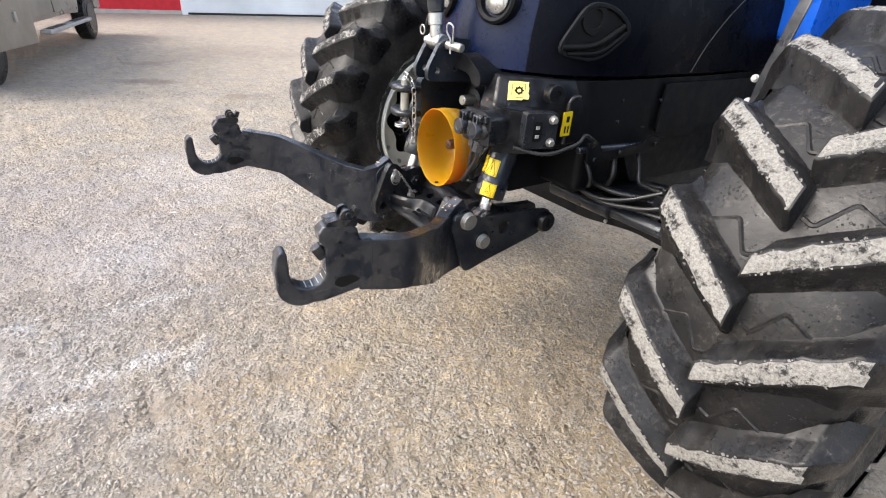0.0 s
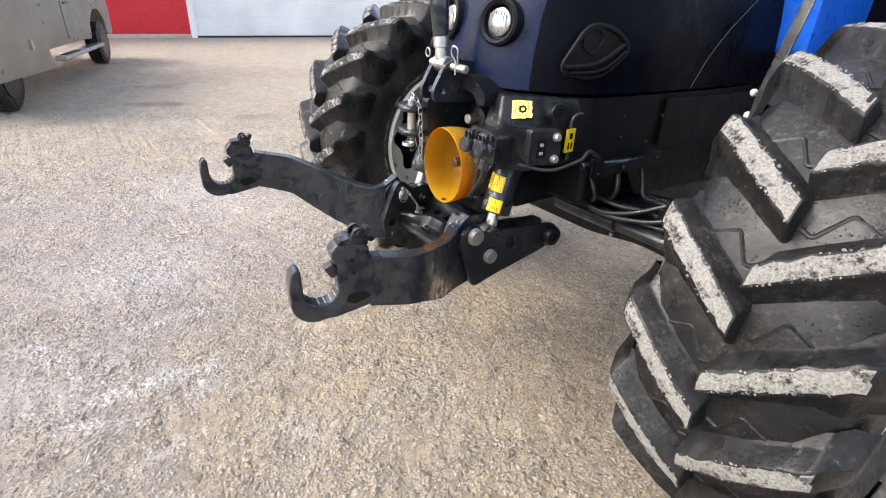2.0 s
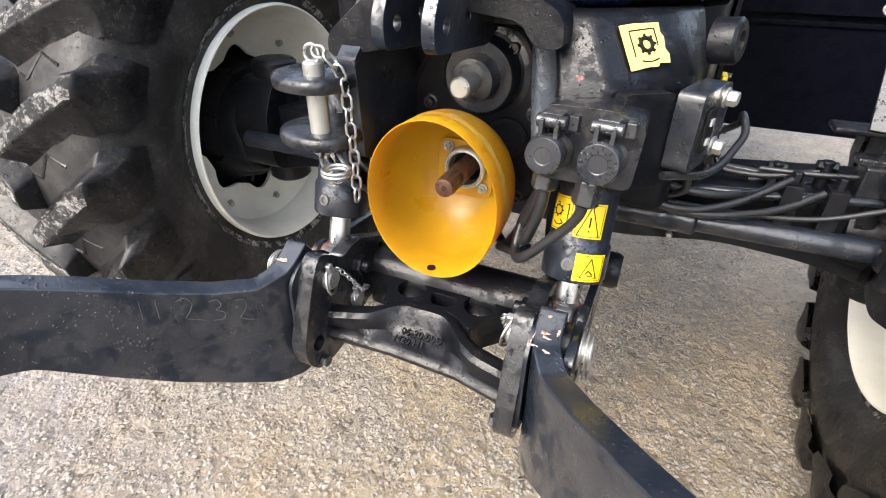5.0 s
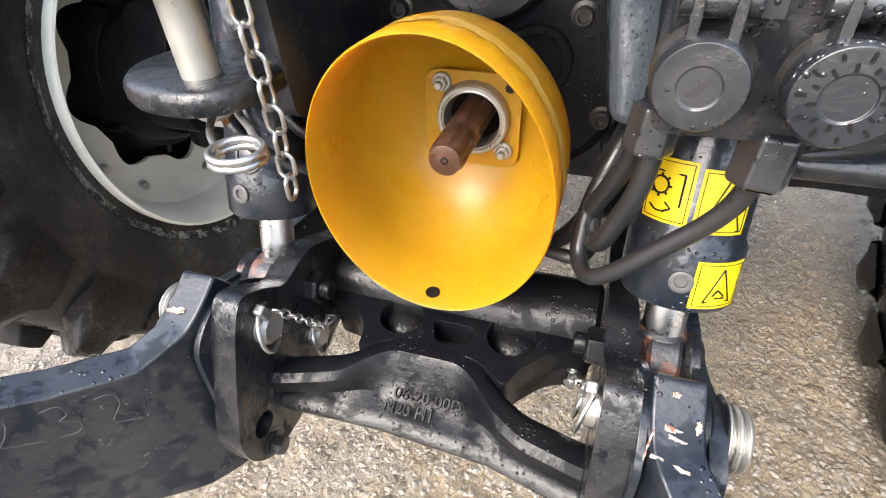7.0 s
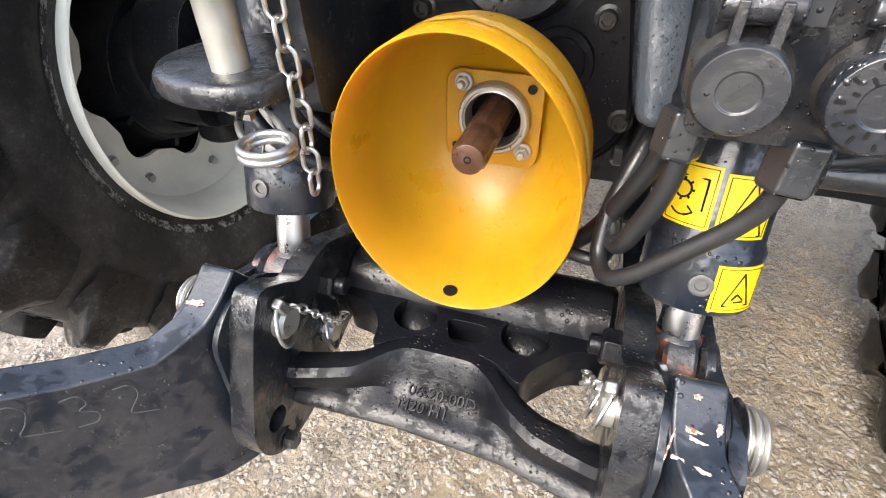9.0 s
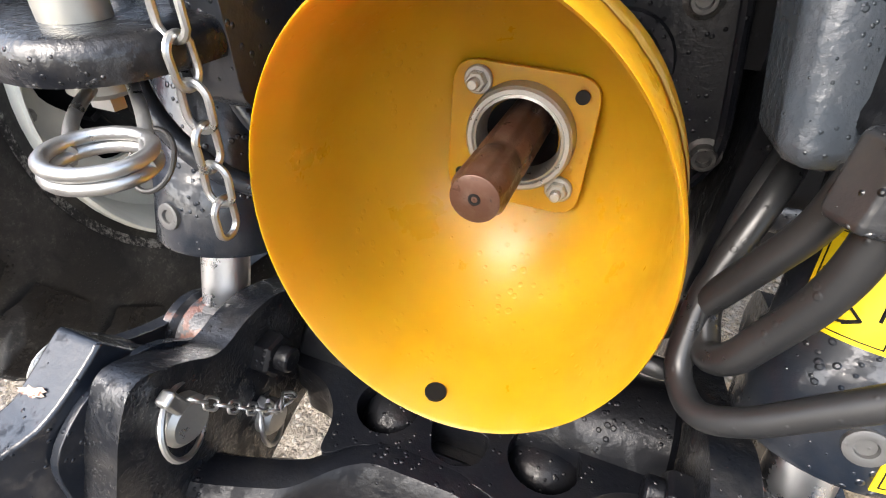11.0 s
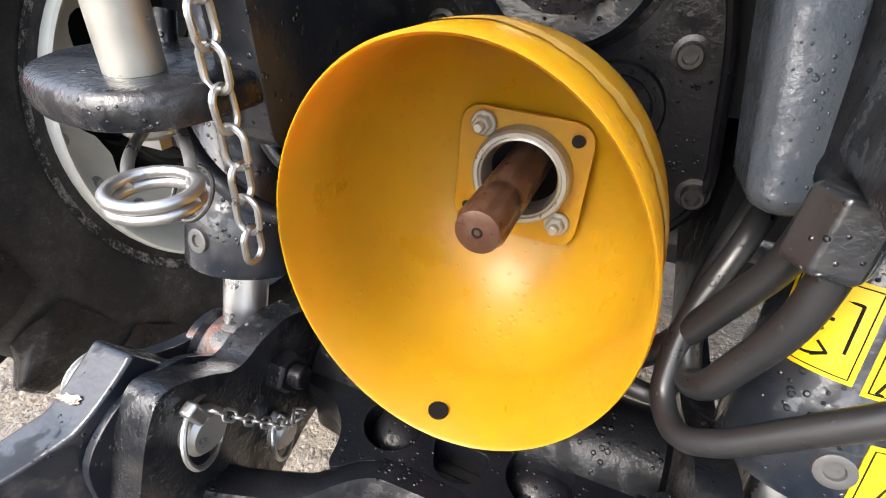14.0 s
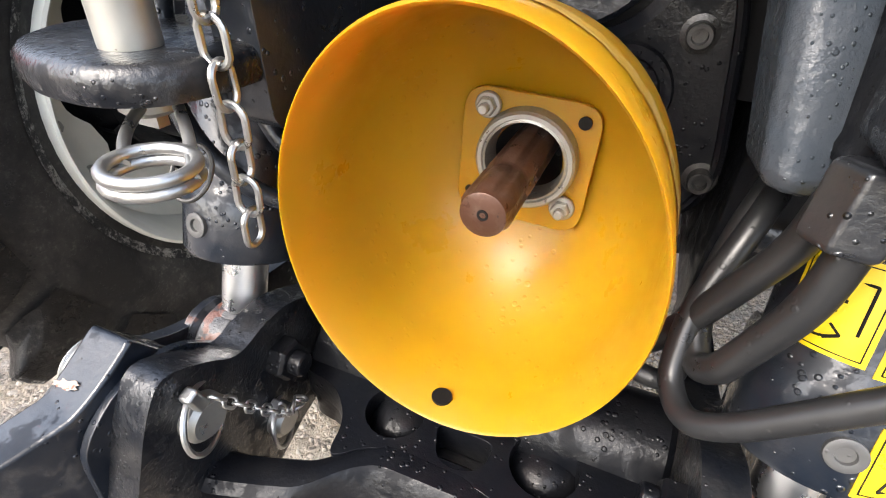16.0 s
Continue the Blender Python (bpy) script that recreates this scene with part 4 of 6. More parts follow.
def hood():
    # plan of one half, front to back, at the lower edge
    half = [(0.0, 0.035), (0.08, 0.045), (0.16, 0.075), (0.24, 0.12), (0.31, 0.18), (0.36, 0.27), (0.395, 0.40), (0.42, 0.58), (0.435, 0.80), (0.445, 1.05), (0.45, 1.35)]
    plan = [(-x, y) for x, y in half[:0:-1]] + half
    rows = []
    for z, inset, back in ((1.228, 0.012, 0.012), (1.236, 0.0, 0.0), (1.34, 0.003, 0.006), (1.46, 0.012, 0.03), (1.58, 0.03, 0.08), (1.70, 0.06, 0.18), (1.80, 0.12, 0.34), (1.84, 0.20, 0.50)):
        rows.append([(x * (1 - inset / 0.45), y + back * (1 - min(1, max(0, y - 0.1) / 1.2)), z + 0.0 * y) for x, y in plan])
    bm = bmesh.new()
    vs = loft(bm, rows)
    bm.faces.new(vs[-1])
    bm.faces.new(vs[0][::-1])
    for f in bm.faces:
        c = f.calc_center_median()
        f.material_index = 1 if abs(c.x) < 0.2 and c.y < 0.2 else 0
    h = part("hood", bm, [HOOD, NAVY], TRACTOR, "dark navy engine hood wet with drops")
    # recessed air scoop on each flank, with a lip and a lower fin
    for s in (-1, 1):
        m = plane_m((0.372 * s, 0.265, 1.355), (0.28 * s, 1, 0), (0, 0, 1)) if s > 0 else plane_m((-0.372, 0.265, 1.355), (-0.28, 1, 0), (0, 0, 1))
        tri = round2([(-0.15, -0.055), (0.02, -0.08), (0.135, 0.02), (0.05, 0.085), (-0.05, 0.095)], 0.06, 6)
        small = [(x * 0.86, y * 0.84) for x, y in tri]
        bm = bmesh.new()
        plate(bm, tri, 0.014 * s, m @ Matrix.Translation((0, 0, -0.002 * s)), [small])
        sc = part("scoop", bm, FLANK, h, "dark plastic scoop surround", bevel=0.004)
        bm = bmesh.new()
        plate(bm, small, 0.004 * s, m @ Matrix.Translation((0, 0, -0.001 * s)))
        pipe(bm, [m @ Vector((-0.12, -0.035, 0.008 * s)), m @ Vector((0.0, -0.03, 0.012 * s)), m @ Vector((0.09, 0.03, 0.008 * s))], 0.009, bend=0.08)
        pipe(bm, [m @ Vector((-0.10, -0.052, 0.008 * s)), m @ Vector((0.02, -0.05, 0.012 * s)), m @ Vector((0.10, 0.01, 0.008 * s))], 0.007, bend=0.08)
        lathe(bm, [(0, 0.045), (0.008, 0.043), (0.008, 0.028), (0.002, 0.026)], m @ Vector((-0.02, 0.045, 0.002 * s)), m.to_3x3() @ Vector((0, 0, s)), 24)
        part("scoop_insert", bm, INK, h)
    # lower round lamps in dark surrounds
    for x, y in ((0.125, 0.075), (-0.125, 0.075)):
        c = Vector((x, y, 1.432))
        ax = Vector((x * 1.9, -1, 0.12)).normalized()
        c = c + ax * 0.0
        bm = bmesh.new()
        lathe(bm, [(-0.02, 0.074), (0.012, 0.072), (0.018, 0.064), (0.012, 0.054), (-0.015, 0.048), (-0.02, 0.046)], c, ax, 40)
        lamp = part("headlight", bm, FLANK, h, "round clear work lamp in a dark surround")
        bm = bmesh.new()
        lathe(bm, [(-0.012, 0.045), (0.004, 0.042), (0.012, 0.030), (0.015, 0.012)], c, ax, 32)
        part("lens", bm, STEEL, lamp, "ribbed bright reflector")
        for k in range(7):
            bm = bmesh.new()
            a = -0.03 + 0.01 * k
            w = math.sqrt(0.042 ** 2 - a * a)
            u = ax.cross(Vector((0, 0, 1))).normalized()
            rod(bm, c + ax * 0.012 + u * a + Vector((0, 0, -w * 0.8)), c + ax * 0.012 + u * a + Vector((0, 0, w * 0.8)), 0.0022, n=6)
            part("lens_rib", bm, STEEL, lamp)
    # grey swoosh trim and blue rear flank
    bm = bmesh.new()
    pipe(bm, [(0.442, 0.74, 1.24), (0.446, 0.79, 1.33), (0.447, 0.88, 1.42), (0.444, 1.06, 1.54)], 0.0016, bend=0.12, n=8)
    part("trim_line", bm, SCREW, h, "thin grey trim line")
    bm = bmesh.new()
    plate(bm, round2([(1.33, 1.34), (2.05, 1.45), (2.2, 2.0), (1.30, 2.0)], 0.03), 0.5, YZ(0.06))
    part("rear_hood", bm, BLUE, TRACTOR, "bright blue rear hood flank", bevel=0.01)
    bm = bmesh.new()
    block(bm, (0.7, 1.6, 0.5), (0, 1.9, 1.75))
    part("bonnet_core", bm, HOOD, TRACTOR, bevel=0.05)
    # black body of engine and transmission behind
    bm = bmesh.new()
    block(bm, (0.50, 1.9, 0.55), (0, 1.75, 1.02))
    block(bm, (0.40, 1.5, 0.22), (0, 1.75, 0.70))
    part("engine_block", bm, CAST, TRACTOR, "black engine and transmission housing", bevel=0.03)
    # unseen block in the cab's place, added to keep sky off the ground
    bm = bmesh.new()
    block(bm, (1.5, 1.6, 1.9), (0.0, 3.4, 1.65))
    part("cab_sky_block", bm, BLACK, TRACTOR, bevel=0.05)
    bm = bmesh.new()
    plate(bm, round2([(0.35, 0.615), (0.62, 0.60), (1.15, 0.60), (1.15, 1.75), (0.35, 1.75)], 0.04), 0.03, XZ(1.93))
    sp = part("tank_panel", bm, HOOD, TRACTOR, "black panel of the tank behind the wheel", bevel=0.008)
    bm = bmesh.new()
    block(bm, (0.52, 0.012, 0.02), (0.82, 1.895, 1.035))
    part("panel_rib", bm, HOOD, sp, bevel=0.004)
    bm = bmesh.new()
    plate(bm, round2([(0.36, 1.07), (1.15, 1.07), (1.15, 1.75), (0.36, 1.75)], 0.03), 0.02, XZ(1.89))
    part("upper_panel", bm, HOOD, sp, bevel=0.006)
    for x, z in ((0.51, 1.0), (0.56, 1.22), (0.80, 1.22)):
        hexbolt("panel_bolt", (x, 1.90 if z < 1.1 else 1.87, z), (0, -1, 0), 0.018, 0.012, CAST, sp, washer=0.028)
    bm = bmesh.new()
    block(bm, (0.85, 0.9, 0.05), (0.78, 2.38, 0.63))
    part("tank_floor", bm, CAST, sp, bevel=0.01)
    # mudguard stay beside the right front wheel
    bm = bmesh.new()
    pts = [(0.748, 0.585, 0.975, 0.036), (0.712, 0.66, 1.20, 0.018), (0.712, 0.672, 1.27, 0.019), (0.735, 0.76, 1.62, 0.018), (0.77, 0.86, 1.95, 0.018)]
    vs = [[bm.verts.new(Vector(p[:3]) + Vector(d) * p[3]) for d in ((-1, 0.25, 0), (1, -0.25, 0), (1.1, 0.15, 0), (-0.9, 0.65, 0))] for p in pts]
    for a, b in zip(vs, vs[1:]):
        bridge(bm, a, b)
    bm.faces.new(vs[0][::-1]), bm.faces.new(vs[-1])
    st = part("mudguard_stay", bm, GREYPLASTIC, TRACTOR, "wet grey steel mudguard stay", bevel=0.003)
    for p in ((0.680, 0.69, 1.265), (0.738, 0.655, 1.27), (0.684, 0.685, 1.195), (0.735, 0.65, 1.18)):
        hexbolt("stay_bolt", p, (0.1, -1, 0.1), 0.009, 0.010, ALLOY, st, washer=0.012)
    bm = bmesh.new()
    block(bm, (0.15, 0.07, 0.014), (0.73, 0.63, 0.968))
    block(bm, (0.10, 0.10, 0.08), (0.80, 0.64, 0.93))
    part("stay_foot", bm, CAST, st, "black bracket on the axle end", bevel=0.006)


hood()


# ---- front frame, castings and power take-off ----
def front_frame():
    bm = bmesh.new()
    pts = round2([(-0.30, 0.20), (0.30, 0.20), (0.37, 0.30), (0.42, 0.9), (0.42, 1.3), (-0.42, 1.3), (-0.42, 0.9), (-0.37, 0.30)], 0.03)
    plate(bm, pts, 0.225, XY(0.995))
    fr = part("front_frame", bm, FLANK, TRACTOR, "black front frame casting below the hood", bevel=0.012)
    bm = bmesh.new()
    block(bm, (0.72, 0.66, 0.19), (0, 0.66, 0.915))
    part("front_support", bm, FLANK, fr, "black cast axle support", bevel=0.03)
    bm = bmesh.new()
    plate(bm, round2([(0.62, 0.83), (1.25, 0.80), (1.25, 1.0), (0.50, 1.0)], 0.03), 0.10, YZ(0.29))
    part("engine_mount", bm, FLANK, fr, "black casting below the frame", bevel=0.012)
    # seam, lower bracket, upright pipe and screws on the flank
    bm = bmesh.new()
    plate(bm, round2([(0.30, 0.955), (0.62, 0.975), (0.66, 1.02), (0.60, 1.03), (0.56, 1.005), (0.36, 0.995), (0.34, 1.03), (0.29, 1.03)], 0.01), 0.012, plane_m((0.372, 0, 0), (0.10, 1, 0), (0, 0, 1)))
    br = part("flank_bracket", bm, CAST, fr, "black steel bracket under the frame", bevel=0.003)
    for y, z in ((0.32, 0.975), (0.62, 1.0), (0.44, 0.985)):
        hexbolt("bracket_bolt", (0.386 + 0.1 * y, y, z), (1, -0.1, 0), 0.009, 0.009, CAST, br)
    bm = bmesh.new()
    pipe(bm, [(0.368, 0.205, 1.03), (0.366, 0.205, 1.16), (0.370, 0.22, 1.178), (0.372, 0.245, 1.175)], 0.006, 10, bend=0.015)
    part("upright_pipe", bm, SCREW, fr, "thin grey pipe with a bent end")
    bm = bmesh.new()
    rod(bm, (0.39, 0.26, 1.005), (0.425, 0.62, 0.99), 0.012, n=14, chamfer=0.003)
    part("flank_rod", bm, BLACK, fr, "black steel rod along the frame")
    bm = bmesh.new()
    plate(bm, round2([(0.66, 1.03), (1.28, 1.03), (1.28, 1.20), (0.66, 1.205)], 0.01), 0.010, plane_m((0.372, 0, 0), (0.055, 1, 0), (0, 0, 1)))
    part("flank_panel", bm, FLANK, fr, "black flank panel", bevel=0.003)
    for y, z in ((0.42, 1.16), (0.42, 1.09), (0.62, 1.15), (0.56, 1.06)):
        hexbolt("flank_screw", (0.372 + 0.08 * y, y, z), (1, -0.08, 0), 0.007, 0.012, CAST, fr)
    for x, y0 in ((0.30, 0.80), (0.33, 0.90), (0.28, 1.0)):
        bm = bmesh.new()
        pipe(bm, [(x, y0, 1.0), (x + 0.05, y0 - 0.02, 0.90), (x + 0.02, y0 - 0.06, 0.82), (x - 0.08, y0 - 0.10, 0.80)], 0.011, 10, bend=0.05)
        part("engine_hose", bm, HOSE, fr, "black engine hose")
    # gear case behind the shield, with its bolts
    bm = bmesh.new()
    plate(bm, round2([(-0.12, 0.86), (0.10, 0.86), (0.155, 0.92), (0.13, 1.07), (0.08, 1.19), (-0.08, 1.19), (-0.14, 1.07), (-0.165, 0.92)], 0.04), 0.055, XZ(0.24))
    gc = part("gear_case", bm, CAST, TRACTOR, "wet black cast gear case", bevel=0.008)
    bm = bmesh.new()
    lip = round2([(-0.117, 0.865), (0.098, 0.865), (0.149, 0.922), (0.125, 1.068), (0.077, 1.185), (-0.077, 1.185), (-0.135, 1.068), (-0.159, 0.922)], 0.04, 5)
    pipe(bm, [(x, 0.186, z) for x, z in lip], 0.0045, 8, closed=True)
    part("case_lip", bm, CAST, gc, "raised rim of the gear case")
    bm = bmesh.new()
    lathe(bm, [(0, 0.040), (0.006, 0.038), (0.006, 0.030), (0.002, 0.028)], (0.058, 0.186, 0.992), (0, -1, 0), 32)
    part("case_boss", bm, CAST, gc, "round boss on the gear case")
    for x, z in ((0.103, 1.041), (0.136, 0.932), (-0.10, 1.041), (-0.138, 0.93), (0.06, 1.15), (0.085, 0.875), (-0.05, 1.16)):
        bm = bmesh.new()
        lathe(bm, [(0, 0.014), (0.002, 0.014), (0.003, 0.0098), (0.013, 0.0095), (0.014, 0.0085), (0.014, 0.0058), (0.006, 0.0055)], (x, 0.187, z), (0, -1, 0), 20)
        part("socket_screw", bm, SCREW, gc)
    bm = bmesh.new()
    lathe(bm, [(0, 0.085), (0.02, 0.082), (0.022, 0.072), (0.012, 0.07), (0.012, 0.066), (0.055, 0.064), (0.06, 0.06), (0.058, 0.04), (0.09, 0.036), (0.092, 0.02)], (0.009, 0.205, 1.104), (0, -1, 0), 40)
    pl = part("pulley", bm, BLACK, TRACTOR, "black crank pulley with a zinc bolt")
    bm = bmesh.new()
    rod(bm, (0.009, 0.118, 1.104), (0.008, 0.062, 1.104), 0.0175, n=20, chamfer=0.003)
    part("pulley_bolt", bm, ZINC, pl, "pale zinc bolt head")
    for x in (-0.17, 0.17):
        bm = bmesh.new()
        plate(bm, round2([(0.16, 0.80), (0.55, 0.80), (0.6, 1.02), (0.14, 1.02)], 0.03), 0.03, YZ(x - 0.015))
        part("frame_cheek", bm, CAST, TRACTOR, bevel=0.008)


front_frame()


def pto():
    cz = 0.940
    bm = bmesh.new()
    out = [(0.030, 0.1395), (0.0, 0.1385), (-0.03, 0.1365), (-0.06, 0.131), (-0.085, 0.120), (-0.11, 0.100), (-0.13, 0.075), (-0.140, 0.045), (-0.140, 0.032)]
    inn = [(-0.1345, 0.032), (-0.1345, 0.045), (-0.125, 0.073), (-0.106, 0.097), (-0.082, 0.116), (-0.058, 0.1265), (-0.03, 0.132), (-0.004, 0.134), (0.0, 0.1355), (0.030, 0.136), (0.0325, 0.1378)]
    lathe(bm, out + inn, (0, 0, cz), (0, -1, 0), 96, closed=True)
    for v in bm.verts:      # narrower than high, and a little longer at the lip
        v.co.x *= 0.83 + 0.10 * min(1, max(0, v.co.y / 0.13))
        if v.co.y < 0:
            v.co.y -= 0.004 * min(1, -v.co.y / 0.03)
    sh = part("pto_shield", bm, YELLOW, TRACTOR, "bright yellow plastic power take-off shield with drops")
    # square boss moulded round the shaft
    bx, bz = 0.002, 0.947
    m = plane_m((bx, 0.121, bz), (1, 0, -0.02), (0.02, 0, 1))
    bm = bmesh.new()
    plate(bm, round2([(-0.054, -0.055), (0.053, -0.055), (0.053, 0.052), (-0.054, 0.052)], 0.020, 6), 0.0048, m @ Matrix.Translation((0, 0, -0.0012)), [circle2(0, 0, 0.034, 32)])
    part("boss", bm, YELLOW, sh, bevel=0.0044, segs=4)
    bm = bmesh.new()
    lathe(bm, [(0, 0.0405), (0.0115, 0.0395), (0.0135, 0.0375), (0.0135, 0.0345), (0.0115, 0.0335), (0.0125, 0.0315), (0.008, 0.0298), (-0.01, 0.0295), (-0.01, 0.0405)], (bx + 0.002, 0.118, bz + 0.003), (0, -1, 0), 48, closed=True)
    part("bearing_ring", bm, RING, sh, "dull steel ring")
    for x, z in ((-0.033, 0.040), (0.036, -0.033)):
        bm = bmesh.new()
        rod(bm, (bx + x, 0.1165, bz + z), (bx + x, 0.1125, bz + z), 0.0105, n=24, chamfer=0.001)
        part("washer", bm, RING, sh, "flat zinc washer")
        bm = bmesh.new()
        rod(bm, (bx + x, 0.1135, bz + z), (bx + x, 0.1065, bz + z), 0.0078, n=6, chamfer=0.0012)
        rod(bm, (bx + x, 0.107, bz + z), (bx + x, 0.0995, bz + z), 0.0042, n=14, chamfer=0.001)
        part("nut", bm, RING, sh, "zinc nut on a stud")
    # uncut bolt holes: black discs whose colour gives the dark inside
    for p, ax, r in (((bx + 0.041, 0.1155, bz + 0.038), (0, -1, 0), 0.0050), ((bx - 0.043, 0.1155, bz - 0.035), (0, -1, 0), 0.0040)):
        bm = bmesh.new()
        rod(bm, p, Vector(p) + Vector(ax) * 0.001, r, n=20)
        part("bolt_hole", bm, INK, sh)
    # scuffed band and a dent along the outside of the lip
    bm = bmesh.new()
    rows = []
    for k in range(61):
        a = radians(112 - 128 * k / 60)
        wob = 0.006 * noise.noise((k * 0.21, 1, 0)) + 0.003 * noise.noise((k * 0.9, 4, 0))
        wid = 0.0075 * min(1, k / 6, (60 - k) / 6) * (1 + 0.5 * noise.noise((k * 0.4, 9, 2)))
        pts = []
        for y in (0.004 + wob - wid, 0.004 + wob, 0.004 + wob + wid):
            rr = float(np.interp(y, (-0.03, 0.0, 0.03, 0.06), (0.1395, 0.1385, 0.1365, 0.131))) + 0.0007
            kx = 0.83 + 0.10 * min(1, max(0, y / 0.13))
            pts.append(bm.verts.new((rr * math.cos(a) * kx, y - (0.004 * min(1, -y / 0.03) if y < 0 else 0), cz + rr * math.sin(a))))
        rows.append(pts)
    for a, b in zip(rows, rows[1:]):
        for q in range(2):
            bm.faces.new((a[q], a[q + 1], b[q + 1], b[q]))
    part("scuff", bm, SCUFF, sh, "pale scuffed band on the lip")
    # drain hole in the lower wall, a flat disc coloured as its dark inside
    bm = bmesh.new()
    rod(bm, (-0.006, -0.016, cz - 0.1356), (-0.006, -0.016, cz - 0.1335), 0.0078, n=20)
    part("drain_hole", bm, INK, sh)
    # splined shaft: six wide keys, a latch groove and a chamfered nose
    bm = bmesh.new()
    n = 96
    rings = []
    for y, r, sp in ((0.20, 0.0185, 1), (0.079, 0.0185, 1), (0.0755, 0.0160, 0.2), (0.067, 0.0160, 0.2), (0.0635, 0.0185, 1), (0.029, 0.0185, 1), (0.0255, 0.0168, 0.2), (0.0205, 0.0160, 0.0), (0.020, 0.0152, 0.0)):
        row = []
        for k in range(n):
            a = 2 * math.pi * k / n
            rr = r - (0.0017 * sp if (k % 16) in (0, 1, 2, 3) else 0.0008 * sp if (k % 16) in (4, 15) else 0)
            row.append(bm.verts.new((0.001 + rr * math.cos(a), y, 0.9465 + rr * math.sin(a))))
        rings.append(row)
    for a, b in zip(rings, rings[1:]):
        bridge(bm, a, b)
    bm.faces.new(rings[0]), bm.faces.new(rings[-1][::-1])
    s = part("pto_shaft", bm, SHAFT, TRACTOR, "brown splined power take-off shaft")
    bm = bmesh.new()
    lathe(bm, [(0, 0.0042), (0.0008, 0.0038), (0.0008, 0.0024), (-0.002, 0.001)], (0.001, 0.0202, 0.9465), (0, -1, 0), 16)
    part("centre_hole", bm, INK, s)


pto()


# ---- front linkage ----
def side_cyl(s):
    """Lift ram: barrel with collar, rod, eye and stickers. s is +1 or -1."""
    ax = Vector((0.0, 0.30, 1.0)).normalized()
    low = Vector((0.232 if s > 0 else -0.228, 0.032, 0.829))
    lift = 0.0 if s > 0 else 0.016
    bm = bmesh.new()
    lathe(bm, [(0.0, 0.030), (0.0, 0.050), (0.004, 0.0525), (0.058, 0.0525), (0.062, 0.0505), (0.066, 0.0485), (0.28, 0.0485), (0.285, 0.03)], low + ax * lift, ax, 40)
    ram = part("lift_ram", bm, BLACK, TRACTOR, "black hydraulic lift ram with bright rod")
    bm = bmesh.new()
    rod(bm, low - ax * 0.075, low + ax * 0.02, 0.0205, n=32)
    part("ram_rod", bm, CHROME, ram, "bright chrome rod")
    e = low - ax * 0.085
    bm = bmesh.new()
    rod(bm, e + ax * 0.040, e + ax * 0.012, 0.025, n=28, chamfer=0.004)
    rod(bm, (0.218 * s, e.y - 0.004, e.z + 0.004), (0.251 * s, e.y - 0.004, e.z + 0.004), 0.038, n=32, chamfer=0.004)
    plate(bm, round2([(-0.034, 0.02), (0.030, 0.02), (0.036, -0.03), (0.01, -0.06), (-0.03, -0.05)], 0.02), 0.030, plane_m(e + Vector((-0.015, 0, 0)), (0, 1, 0), (0, 0, 1)))
    part("rod_eye", bm, RUSTY, ram, "black rod eye with rusty chips", bevel=0.005)
    for xa, xb in ((0.184, 0.214), (0.254, 0.272)):
        bm = bmesh.new()
        rod(bm, (xa * s, e.y - 0.004, e.z + 0.002), (xb * s, e.y - 0.004, e.z + 0.002), 0.037, n=32, chamfer=0.005)
        part("eye_cheek", bm, CASTW, ram, "wet black eye cheek")
    # grease plug on the collar
    q = Vector((-0.08, -0.95, 0.28)).normalized()
    bm = bmesh.new()
    c = low + ax * (0.030 + lift) + q * 0.0535
    lathe(bm, [(-0.004, 0.0105), (0.001, 0.0105), (0.0018, 0.0085), (0.0012, 0.0055), (-0.001, 0.005)], c, q, 24)
    part("collar_plug", bm, PLUG, ram, "grey plastic plug")
    return ram, low, ax


def curved_patch(bm, low, ax, r, a0, a1, h0, h1, n=14):
    """A thin patch on a barrel, from angle a0 to a1 (0 = front, positive to the right) and height h0 to h1."""
    m = frame_of((0, 0, 0), ax, (1, 0, 0))
    x, y = m.col[0], m.col[1]
    rows = []
    for k in range(n + 1):
        a = radians(a0 + (a1 - a0) * k / n)
        d = x * math.sin(a) - y * math.cos(a)
        rows.append([bm.verts.new(low + ax * h + d * rr) for h, rr in ((h0, r), (h1, r), (h1, r - 0.0012), (h0, r - 0.0012))])
    for a, b in zip(rows, rows[1:]):
        bridge(bm, a, b)
    bm.faces.new(rows[0][::-1]), bm.faces.new(rows[-1])


def on_barrel(low, ax, r, a, h):
    m = frame_of((0, 0, 0), ax, (1, 0, 0))
    t = radians(a)
    return low + ax * h + (m.col[0] * math.sin(t) - m.col[1] * math.cos(t)) * r


